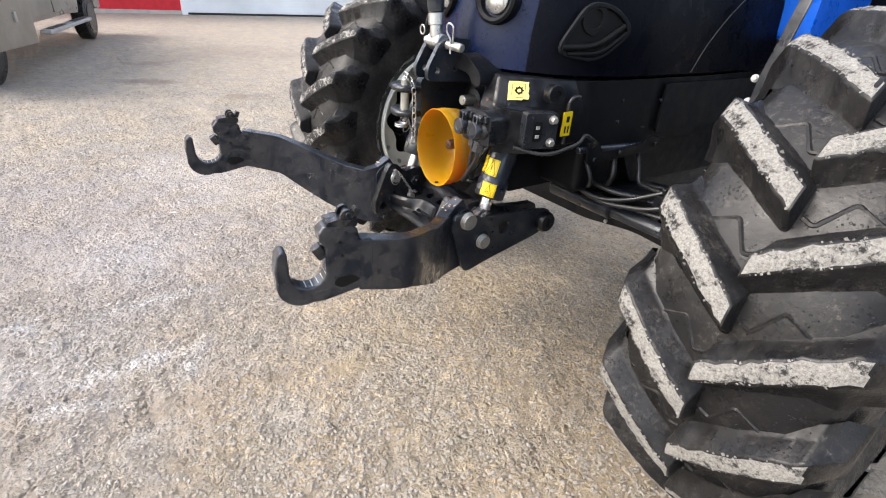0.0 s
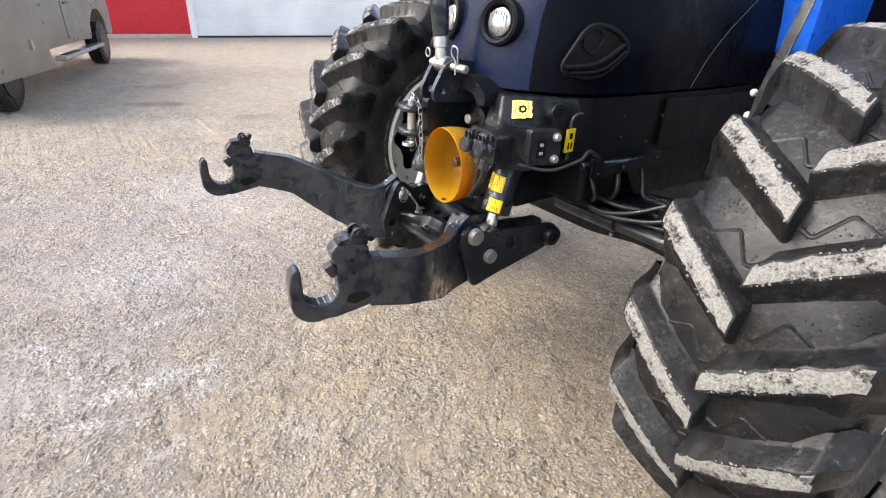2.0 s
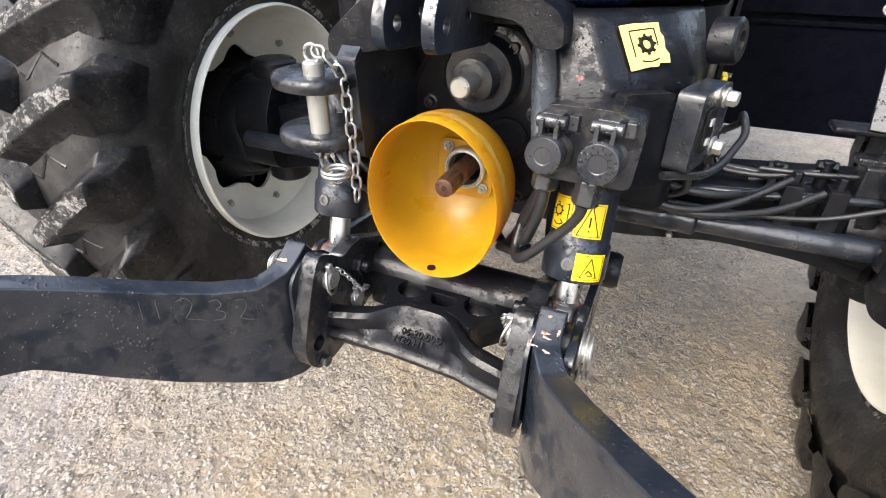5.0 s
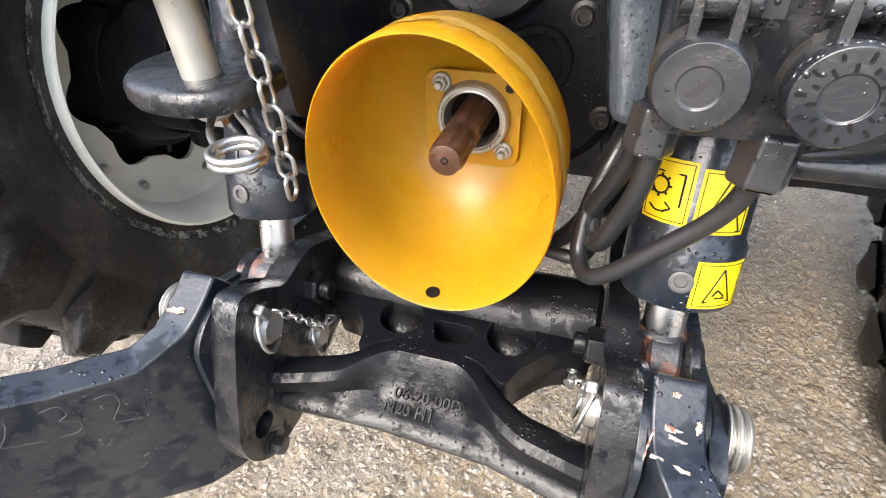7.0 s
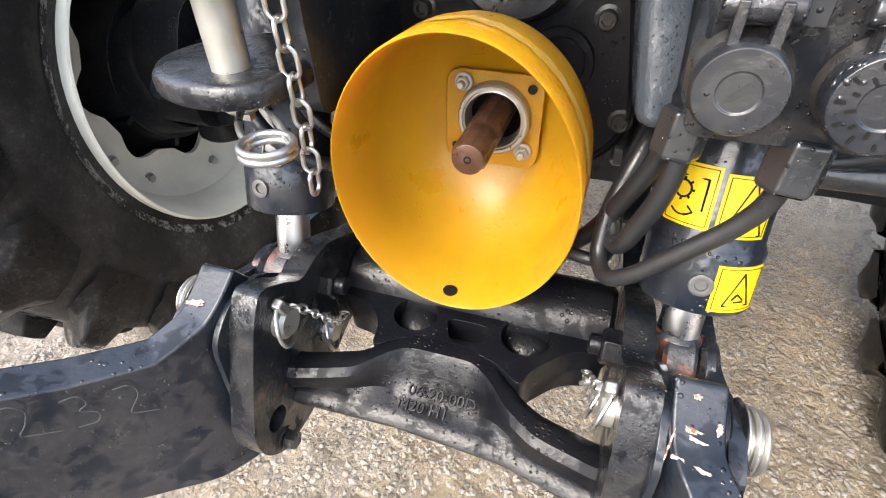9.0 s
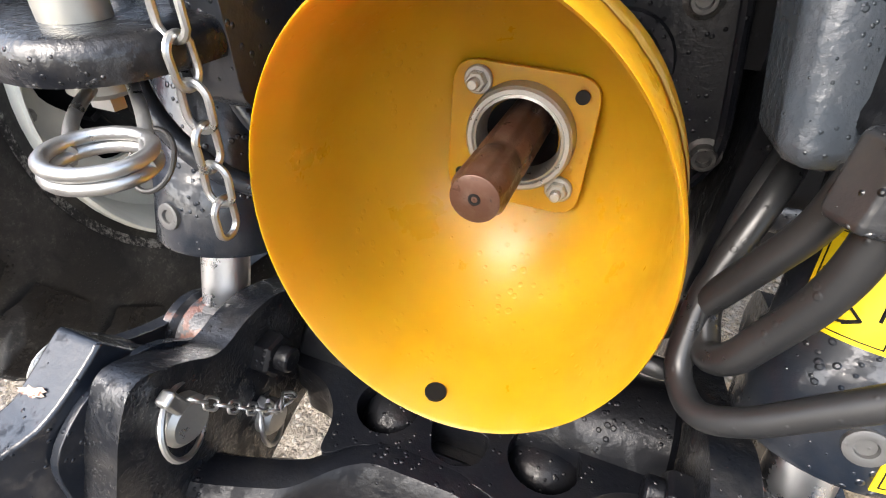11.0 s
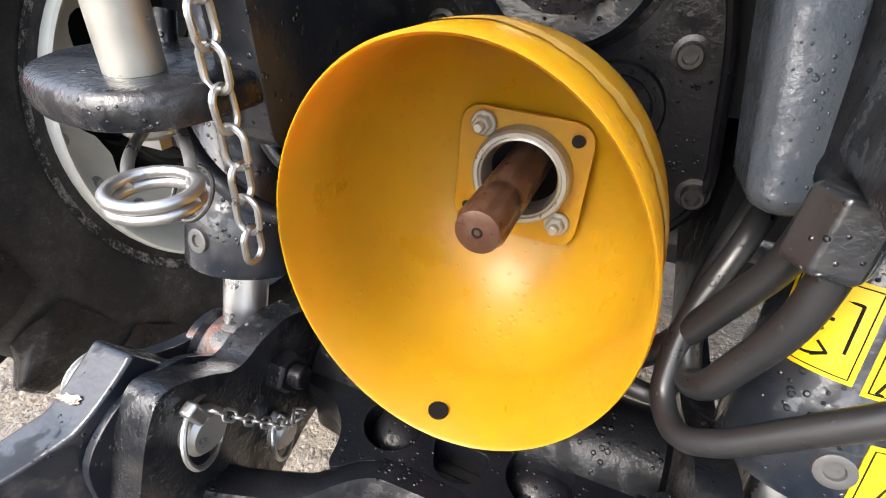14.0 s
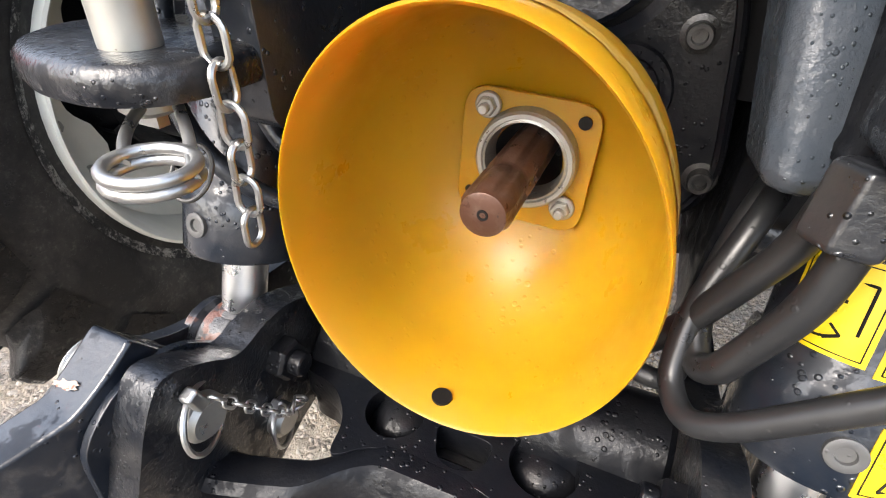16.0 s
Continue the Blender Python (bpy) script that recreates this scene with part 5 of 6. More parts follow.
for s in (-1, 1):
    ram, low, ax = side_cyl(s)
    if s > 0:
        for a0, a1, h0, h1, r, kind in ((-66, -13, 0.078, 0.134, 0.0492, "gear"), (-8, 46, 0.075, 0.130, 0.0492, "mark"), (6, 61, 0.006, 0.051, 0.0532, "hand")):
            bm = bmesh.new()
            curved_patch(bm, low, ax, r, a0, a1, h0, h1)
            st = part("sticker", bm, STICKER, ram, "yellow warning sticker with black symbols")
            bm = bmesh.new()
            rr = r + 0.0004
            da, dh = 3.0, 0.0025
            for q in ((a0 + da, a1 - da, h0 + dh, h0 + dh + 0.0006), (a0 + da, a1 - da, h1 - dh - 0.0006, h1 - dh), (a0 + da, a0 + da + 0.8, h0 + dh, h1 - dh), (a1 - da - 0.8, a1 - da, h0 + dh, h1 - dh)):
                curved_patch(bm, low, ax, rr, *q)
            am, hm = (a0 + a1) / 2, (h0 + h1) / 2
            B = lambda a, h: on_barrel(low, ax, r + 0.0004, a, h)
            if kind == "gear":
                c0 = (a0 + 0.36 * (a1 - a0), hm + 0.004)
                pipe(bm, [B(c0[0] + 9.5 * math.cos(t / 16 * 2 * math.pi), c0[1] + 0.0075 * math.sin(t / 16 * 2 * math.pi)) for t in range(16)], 0.0010, 6, closed=True)
                for t in range(8):
                    g = t / 8 * 2 * math.pi
                    pipe(bm, [B(c0[0] + 10 * math.cos(g), c0[1] + 0.0080 * math.sin(g)), B(c0[0] + 13 * math.cos(g), c0[1] + 0.0105 * math.sin(g))], 0.0011, 6)
                pipe(bm, [B(a0 + 14, h1 - 0.012), B(a1 - 10, h1 - 0.012), B(a1 - 10, hm - 0.012)], 0.0009, 6, bend=0.001)
                pipe(bm, [B(a0 + 10 + 3 * t, h0 + 0.013 - 0.004 * math.sin(t / 8 * math.pi)) for t in range(9)], 0.0008, 6)
                pipe(bm, [B(a0 + 28, h0 + 0.018), B(a0 + 35, h0 + 0.013), B(a0 + 27, h0 + 0.009)], 0.0008, 6, bend=0.0005)
            else:
                w, hh = (20, 0.024) if kind == "mark" else (15, 0.016)
                tri = [B(am - w, hm - hh), B(am + w, hm - hh), B(am, hm + hh)]
                pipe(bm, [tri[0], tri[1]], 0.0008, 6), pipe(bm, [tri[1], tri[2]], 0.0008, 6), pipe(bm, [tri[2], tri[0]], 0.0008, 6)
                if kind == "mark":
                    pipe(bm, [B(am, hm + 0.006), B(am, hm - 0.010)], 0.0012, 6)
                    pipe(bm, [B(am, hm - 0.015), B(am, hm - 0.017)], 0.0012, 6)
                else:
                    pipe(bm, [B(am - 7, hm - 0.010), B(am - 2, hm - 0.004), B(am + 6, hm - 0.010)], 0.0009, 6, bend=0.001)
                    pipe(bm, [B(am - 4, hm - 0.012), B(am + 7, hm - 0.012)], 0.0008, 6)
            part("symbol", bm, INK, st, "black printed symbol")


def yoke(s):
    """End plate of the lift frame: pins near its front, arm running back to the rear pivot."""
    out = round2([(-0.178, 0.640), (-0.150, 0.606), (-0.085, 0.602), (0.03, 0.655), (0.26, 0.645), (0.32, 0.69), (0.31, 0.74), (0.24, 0.745), (0.12, 0.760), (0.060, 0.788), (0.020, 0.806), (-0.012, 0.806), (-0.045, 0.797), (-0.075, 0.822), (-0.110, 0.840), (-0.130, 0.812), (-0.154, 0.757), (-0.184, 0.680)], 0.022, 5)
    for x0, th, nm in ((0.176 * s, 0.030 * s, "yoke_plate"), (0.260 * s, 0.014 * s, "outer_plate")):
        o = out
        if nm == "outer_plate":
            o = round2([(-0.085, 0.575), (0.02, 0.60), (0.27, 0.645), (0.325, 0.685), (0.32, 0.735), (0.25, 0.75), (0.10, 0.765), (-0.02, 0.775), (-0.10, 0.812), (-0.145, 0.80), (-0.155, 0.765), (-0.13, 0.70)], 0.03, 5)
        bm = bmesh.new()
        holes = [circle2(-0.144, 0.668, 0.016)] if nm == "yoke_plate" else [circle2(0.085, 0.715, 0.026)]
        plate(bm, o, th, YZ(x0), holes)
        yk = part(nm, bm, CASTW if nm == "yoke_plate" else BLACK, TRACTOR, "thick black steel link plate, chipped at the edges", bevel=0.007, segs=3)
    # pins across both plates
    for y, z, r in ((-0.092, 0.781, 0.0195), (-0.018, 0.688, 0.0170)):
        bm = bmesh.new()
        rod(bm, (0.248 * s, y, z), (0.263 * s, y, z), 0.036, n=28, chamfer=0.002)
        rod(bm, (0.272 * s, y, z), (0.276 * s, y, z), 0.034, n=28, chamfer=0.002)
        part("bush", bm, CAST, TRACTOR, "black bush round the pin")
        bm = bmesh.new()
        rod(bm, (0.163 * s, y, z), (0.276 * s, y, z), r, n=28, chamfer=0.004)
        pin = part("link_pin", bm, ZINC, TRACTOR, "zinc plated link pin")
        bm = bmesh.new()
        rod(bm, (0.275 * s, y, z), (0.280 * s, y, z), r * 1.55, n=32, chamfer=0.002)
        rod(bm, (0.279 * s, y, z), (0.284 * s, y, z), r * 1.15, n=32)
        rod(bm, (0.283 * s, y, z), (0.288 * s, y, z), r * 1.5, n=32, chamfer=0.002)
        rod(bm, (0.287 * s, y, z), (0.291 * s, y, z), r * 1.2, n=32)
        rod(bm, (0.290 * s, y, z), (0.295 * s, y, z), r * 1.4, n=32, chamfer=0.002)
        part("pin_head", bm, RING, pin, "stepped zinc pin head")
        # linchpin: spring ring round the pin's end
        bm = bmesh.new()
        c = Vector((0.170 * s, y, z))
        pipe(bm, [c + Vector((0.010 * s * math.cos(t), (r + 0.006) * math.cos(t + 0.4), (r + 0.007) * math.sin(t + 0.4))) for t in [2 * math.pi * k / 28 for k in range(28)]], 0.0024, 8, closed=True)
        part("linchpin_ring", bm, STEEL, pin, "thin steel linchpin ring")
        bm = bmesh.new()
        block(bm, (0.012, 0.012, 0.022), pose(0.168 * s, y - 0.004, z + r + 0.006, 20, 0, 0))
        part("linchpin_head", bm, STEEL, pin, bevel=0.003)
    # rear pivot boss
    bm = bmesh.new()
    lathe(bm, [(0, 0.040), (0.02, 0.040), (0.03, 0.034), (0.03, 0.02), (0.022, 0.018)], (0.275 * s, 0.285, 0.697), (s, 0, 0), 32)
    part("pivot_boss", bm, CAST, TRACTOR, "black pivot boss")
    # adjusting bolt low on the front corner, and a big hex nut inside
    hexbolt("stop_bolt", (0.177 * s, -0.143, 0.626), (-s, 0, 0), 0.012, 0.014, CASTW, TRACTOR, washer=0.015)
    bm = bmesh.new()
    rod(bm, (0.180 * s, 0.000, 0.757), (0.160 * s, 0.000, 0.757), 0.021, n=6, chamfer=0.003)
    rod(bm, (0.162 * s, 0.000, 0.757), (0.147 * s, 0.000, 0.757), 0.0115, n=20, chamfer=0.002)
    part("inner_nut", bm, CAST, TRACTOR, "large black hex nut", bevel=0.001)


for s in (-1, 1):
    yoke(s)


def chain(name, pts, link, wire, parent, label):
    """Links laid along a polyline, every second one turned."""
    p = smooth_path(pts, 0.02, 6)
    acc = [0.0]
    for a, b in zip(p, p[1:]):
        acc.append(acc[-1] + (b - a).length)
    n = max(2, int(acc[-1] / (link * 0.72)))
    arr = np.array([tuple(v) for v in p])
    at = lambda d: Vector([float(np.interp(d, acc, arr[:, k])) for k in range(3)])
    for k in range(n):
        d = acc[-1] * (k + 0.5) / n
        c = at(d)
        t = (at(min(acc[-1], d + 0.004)) - at(max(0, d - 0.004))).normalized()
        sidev = t.orthogonal().normalized()
        sidev = Matrix.Rotation(radians(40 + 90 * (k % 2)), 3, t) @ sidev
        loop, h, w = [], link * 0.5 - wire, link * 0.27
        for j in range(20):
            a = 2 * math.pi * j / 20
            loop.append(c + t * ((h - w) * (1 if math.cos(a) > 0 else -1) + w * math.cos(a)) + sidev * (w * math.sin(a)))
        bm = bmesh.new()
        pipe(bm, loop, wire, 8, closed=True)
        part("chain_link", bm, STEEL, parent, label if k == 0 else "")


def lift_beam():
    # front flange: a crest that steps back in the middle, a hollow face and a lower lip
    crest = [(-0.176, -0.104, 0.712), (-0.135, -0.092, 0.714), (-0.100, -0.080, 0.715), (-0.075, -0.052, 0.718), (-0.052, -0.038, 0.721), (0.028, -0.036, 0.720), (0.052, -0.052, 0.717), (0.074, -0.078, 0.714), (0.110, -0.100, 0.710), (0.176, -0.112, 0.704)]
    lip = [(-0.176, -0.108), (-0.05, -0.102), (0.08, -0.108), (0.176, -0.130)]
    cx = [c[0] for c in crest]
    bm = bmesh.new()
    rows = []
    for x in np.linspace(-0.176, 0.176, 57):
        ker = np.exp(-((np.array(np.linspace(-0.176, 0.176, 57)) - x) / 0.010) ** 2)
        sm = lambda k: float((np.interp(np.linspace(-0.176, 0.176, 57), cx, [c[k] for c in crest]) * ker).sum() / ker.sum())
        yc, zc = sm(1), sm(2)
        yl = float(np.interp(x, [p[0] for p in lip], [p[1] for p in lip]))
        deep = max(0.0, min(1.0, (yc - yl - 0.015) / 0.045))
        prof = [(yc + 0.034, zc - 0.012), (yc + 0.026, zc - 0.001), (yc + 0.012, zc + 0.003), (yc - 0.002, zc + 0.002), (yc - 0.010, zc - 0.006),
                (yc - 0.010 - 0.006 * deep, zc - 0.024), (yc * (1 - 0.55 * deep) + (yl + 0.014) * 0.55 * deep - 0.004, 0.681 - 0.004 * deep), (yl + 0.012, 0.671), (yl + 0.002, 0.668), (yl - 0.004, 0.660), (yl, 0.648), (yc + 0.034, 0.652)]
        rows.append([bm.verts.new((float(x), y, z)) for y, z in prof])
    for a, b in zip(rows, rows[1:]):
        bridge(bm, a, b)
    bm.faces.new(rows[0][::-1]), bm.faces.new(rows[-1])
    bmk = part("lift_beam", bm, CAST, TRACTOR, "black cast cross beam of the front linkage")
    # rear tube and the web between, with round hollows in it
    bm = bmesh.new()
    rod(bm, (-0.175, 0.085, 0.702), (0.175, 0.085, 0.702), 0.054, n=36, chamfer=0.006)
    part("beam_tube", bm, CAST, bmk)
    out = round2([(-0.095, -0.055), (-0.065, -0.025), (0.045, -0.025), (0.085, -0.055), (0.092, -0.03), (0.130, 0.012), (0.176, 0.022), (0.176, 0.07), (-0.176, 0.07), (-0.176, 0.022), (-0.130, 0.018), (-0.100, -0.012)], 0.022, 6)
    bm = bmesh.new()
    plate(bm, out, 0.034, XY(0.688), [circle2(-0.062, 0.014, 0.028, 28), round2([(-0.022, 0.020), (0.034, 0.020), (0.030, -0.010), (0.006, -0.018), (-0.010, -0.012)], 0.012, 5), circle2(0.078, 0.018, 0.030, 28)])
    part("beam_web", bm, CAST, bmk, bevel=0.010)
    bm = bmesh.new()
    plate(bm, [(x * 0.98, y + 0.004) for x, y in out], 0.035, XY(0.652))
    part("beam_floor", bm, CAST, bmk, bevel=0.010)
    for x, y, r in ((-0.062, 0.022, 0.027), (0.078, 0.028, 0.029)):
        bm = bmesh.new()
        lathe(bm, [(0.0, r * 1.2), (0.010, r * 1.15), (0.018, r * 1.0), (0.024, r * 0.75), (0.0275, r * 0.42), (0.0285, r * 0.08)], (x, y + 0.006, 0.684), (0, -0.2, 1), 32)
        part("web_dome", bm, CAST, bmk, "wet black dome in the beam's pocket")
    # raised casting marks
    for txt, x, z, size in (("06-20-00D", -0.038, 0.017, 0.0185), ("M20 H1", -0.046, 0.0, 0.0185)):
        cu = bpy.data.curves.new("casting_mark", "FONT")
        cu.body, cu.size, cu.extrude = txt, size, 0.0030
        tmp = bpy.data.objects.new("casting_mark", cu)
        scene.collection.objects.link(tmp)
        dg = bpy.context.evaluated_depsgraph_get()
        me = bpy.data.meshes.new_from_object(tmp.evaluated_get(dg))
        bpy.data.objects.remove(tmp)
        me.materials.clear()
        me.materials.append(CAST)
        ob = new("casting_mark", me)
        ob.parent = bmk
        ob.matrix_parent_inverse = bmk.matrix_world.inverted()
        mm = plane_m((0, -0.094, 0.6795), (1, 0, 0), (0, 1.0, 0.50))
        ob.matrix_world = mm @ Matrix.Translation((x, z, 0.0050))
        tagged(ob, "raised cast letters")
    return bmk


BEAM = lift_beam()
for s in (-1, 1):
    chain("pin_chain", [(0.158 * s, -0.090, 0.808), (0.150 * s, -0.074, 0.785), (0.149 * s, -0.048, 0.748), (0.152 * s, -0.028, 0.720), (0.157 * s, -0.014, 0.711), (0.149 * s, -0.004, 0.714), (0.156 * s, -0.012, 0.720), (0.150 * s, -0.024, 0.716)], 0.016, 0.0014, BEAM, "thin steel safety chain")


def arm(s, stations, hook_at, hook_dir):
    bm = bmesh.new()
    ribbon(bm, stations, 0.040, 0.06)
    a = part("lower_link_arm", bm, BLACK, TRACTOR, "black bent steel lower link arm, raised", bevel=0.005, segs=2)
    # hook: plate with an open claw, latch housing on top
    d = Vector((*hook_dir, 0)).normalized()
    m = plane_m(hook_at, d, (0, 0, 1))
    out = []
    out += [(0.0, -0.074), (0.03, -0.077), (0.075, -0.086), (0.12, -0.094)]
    out += [(0.165 + 0.060 * math.cos(t), -0.036 + 0.060 * math.sin(t)) for t in [math.radians(-110 + 15 * k) for k in range(9)]]
    out += [(0.226, 0.005), (0.220, 0.040), (0.208, 0.054), (0.196, 0.048)]
    out += [(0.152 + 0.042 * math.cos(t), -0.008 + 0.042 * math.sin(t)) for t in [math.radians(0 - 20 * k) for k in range(9)]]
    out += [(0.112, 0.03), (0.112, 0.046), (0.124, 0.062), (0.126, 0.084), (0.112, 0.100), (0.046, 0.092), (0.036, 0.080), (0.030, 0.052), (0.0, 0.050)]
    bm = bmesh.new()
    plate(bm, out, 0.042, m @ Matrix.Translation((0, 0, -0.021)))
    hk = part("hook", bm, BLACK, a, "black cast quick hitch hook", bevel=0.006, segs=3)
    # no slot is cut; black plates paint the recess's dark on both faces
    for w in (-0.0216, 0.0210):
        bm = bmesh.new()
        plate(bm, round2([(0.030, -0.052), (0.078, -0.066), (0.098, -0.052), (0.088, -0.036), (0.050, -0.034)], 0.010), 0.0006, m @ Matrix.Translation((0, 0, w)))
        part("slot", bm, INK, hk, "flat black plate for the slot's dark recess")
    bm = bmesh.new()
    plate(bm, round2([(0.040, 0.090), (0.108, 0.099), (0.106, 0.108), (0.086, 0.112), (0.036, 0.108)], 0.004), 0.046, m @ Matrix.Translation((0, 0, -0.023)))
    part("latch_plate", bm, CASTW, hk, "worn black latch cover plate", bevel=0.003)
    bm = bmesh.new()
    for w in (-0.020, 0.010):
        plate(bm, round2([(0.042, 0.106), (0.078, 0.110), (0.070, 0.130), (0.052, 0.132)], 0.008), 0.010, m @ Matrix.Translation((0, 0, w)))
    rod(bm, m @ Vector((0.058, 0.120, -0.026)), m @ Vector((0.058, 0.120, 0.026)), 0.0075, n=18, chamfer=0.002)
    block(bm, (0.012, 0.020, 0.020), m @ Matrix.Translation((0.036, 0.118, 0)) @ Matrix.Rotation(radians(24), 4, "Z"))
    part("latch", bm, CASTW, hk, "worn black latch lever", bevel=0.002)
    bm = bmesh.new()
    block(bm, (0.026, 0.036, 0.024), m @ Matrix.Translation((0.122, 0.030, 0)) @ Matrix.Rotation(radians(-32), 4, "Z"))
    part("latch_tongue", bm, CASTW, hk, "worn black latch tongue", bevel=0.005)
    bm = bmesh.new()
    c0 = [(0.152 + 0.0425 * math.cos(q), -0.008 + 0.0425 * math.sin(q)) for q in [math.radians(-170 + 10 * k) for k in range(11)]]
    rows = [[bm.verts.new(m @ Vector((u + 0.0006 * (0.152 - u) / 0.0425, v + 0.0006 * (-0.008 - v) / 0.0425, w))) for w in (-0.014, 0.013)] for u, v in c0]
    for q0, q1 in zip(rows, rows[1:]):
        bm.faces.new((q0[0], q0[1], q1[1], q1[0]))
    part("worn_seat", bm, RING, hk, "bare steel worn bright in the claw")
    # pin holes as raised discs, the hole's dark put into their colour
    for u, v in ((0.078, 0.055), (0.074, 0.02), (0.040, 0.070)):
        for w in (-0.0215, 0.0215):
            bm = bmesh.new()
            c = m @ Vector((u, v, w))
            nrm = m.to_3x3() @ Vector((0, 0, 1 if w > 0 else -1))
            rod(bm, c - nrm * 0.002, c + nrm * 0.0008, 0.0045, n=14)
            part("pin_hole", bm, INK, hk)
    return a


def root(s, bend, tip):
    """Stations of an arm: high at the pivot, dipping, then rising along the bent blade."""
    x, y = bend
    mid = lambda t: (s * 0.300 + (x - s * 0.300) * t, -0.235 + (y + 0.235) * t)
    return [(0.231 * s, 0.0, 0.72, 0.62), (0.231 * s, -0.06, 0.795, 0.60), (0.231 * s, -0.098, 0.850, 0.59), (0.231 * s, -0.12, 0.836, 0.585), (0.234 * s, -0.145, 0.820, 0.582),
            (0.255 * s, -0.185, 0.806, 0.588), (0.300 * s, -0.235, 0.818, 0.615), (*mid(0.34), 0.848, 0.657), (*mid(0.65), 0.880, 0.705), (x, y, 0.912, 0.764), (*tip, 0.938, 0.802)]


left = arm(-1, root(-1, (-0.468, -0.436), (-0.503, -0.558)), (-0.498, -0.535, 0.878), (-0.12, -1))
right = arm(1, root(1, (0.485, -0.455), (0.470, -0.60)), (0.474, -0.565, 0.885), (-0.16, -1))
# chalk figures on the inner face of one arm
ua = Vector((-0.646, -0.763, 0))
for k, stroke in enumerate((((0.00, 0.0), (0.018, 0.012), (0.034, -0.002), (0.020, -0.034), (0.006, -0.052), (0.050, -0.058)),
                            ((0.066, 0.0), (0.088, 0.008), (0.092, -0.014), (0.074, -0.026), (0.098, -0.032), (0.090, -0.056), (0.066, -0.058)),
                            ((0.124, 0.004), (0.146, 0.010), (0.150, -0.012), (0.124, -0.054), (0.160, -0.058)),
                            ((-0.040, 0.004), (-0.044, -0.050)), ((-0.072, 0.002), (-0.076, -0.054)))):
    bm = bmesh.new()
    pipe(bm, [Vector((-0.2605, -0.2265, 0.775)) + ua * (0.085 - 0.66 * a) + Vector((0, 0, 0.020 + 0.66 * b + 0.33 * (0.085 - 0.66 * a))) for a, b in stroke], 0.0006, 6, bend=0.008)
    part("chalk_mark", bm, CHALK, left, "faint chalk figure")
# bare scars where the paint has chipped off the arm tops
def scar(at, u, v, w, h, owner, seed):
    rng = random.Random(seed)
    m = plane_m(at, u, v)
    pts = []
    for k in range(22):
        a = 2 * math.pi * k / 22
        r = rng.uniform(0.45, 1.0)
        pts.append((w * r * math.cos(a), h * r * math.sin(a)))
    bm = bmesh.new()
    plate(bm, pts, 0.0005, m)
    part("paint_chip", bm, SCAR, owner, "bare chipped patch with rusty rim")


TOPV = (0, 1, 0.62)
scar((-0.236, -0.134, 0.8293), (1, 0.25, 0), TOPV, 0.013, 0.0045, left, 3)
for q, (x, y, z, w, h) in enumerate(((0.224, -0.131, 0.8287, 0.014, 0.0028), (0.230, -0.137, 0.8253, 0.012, 0.0022), (0.218, -0.152, 0.8182, 0.007, 0.0025), (0.235, -0.156, 0.8167, 0.010, 0.0022), (0.246, -0.127, 0.8310, 0.003, 0.006), (0.2125, -0.143, 0.8222, 0.0012, 0.016), (0.228, -0.110, 0.8430, 0.004, 0.003))):
    scar((x, y, z), (1, -0.25, 0), TOPV, w, h, right, 11 + q)
# spacer cheeks between each arm and its yoke
for s in (-1, 1):
    bm = bmesh.new()
    plate(bm, round2([(-0.165, 0.64), (-0.06, 0.62), (0.0, 0.66), (-0.02, 0.78), (-0.07, 0.825), (-0.12, 0.828), (-0.158, 0.80)], 0.02), 0.007 * s, YZ(0.2055 * s), [])
    part("arm_root", bm, BLACK, TRACTOR, "black steel arm root", bevel=0.004)


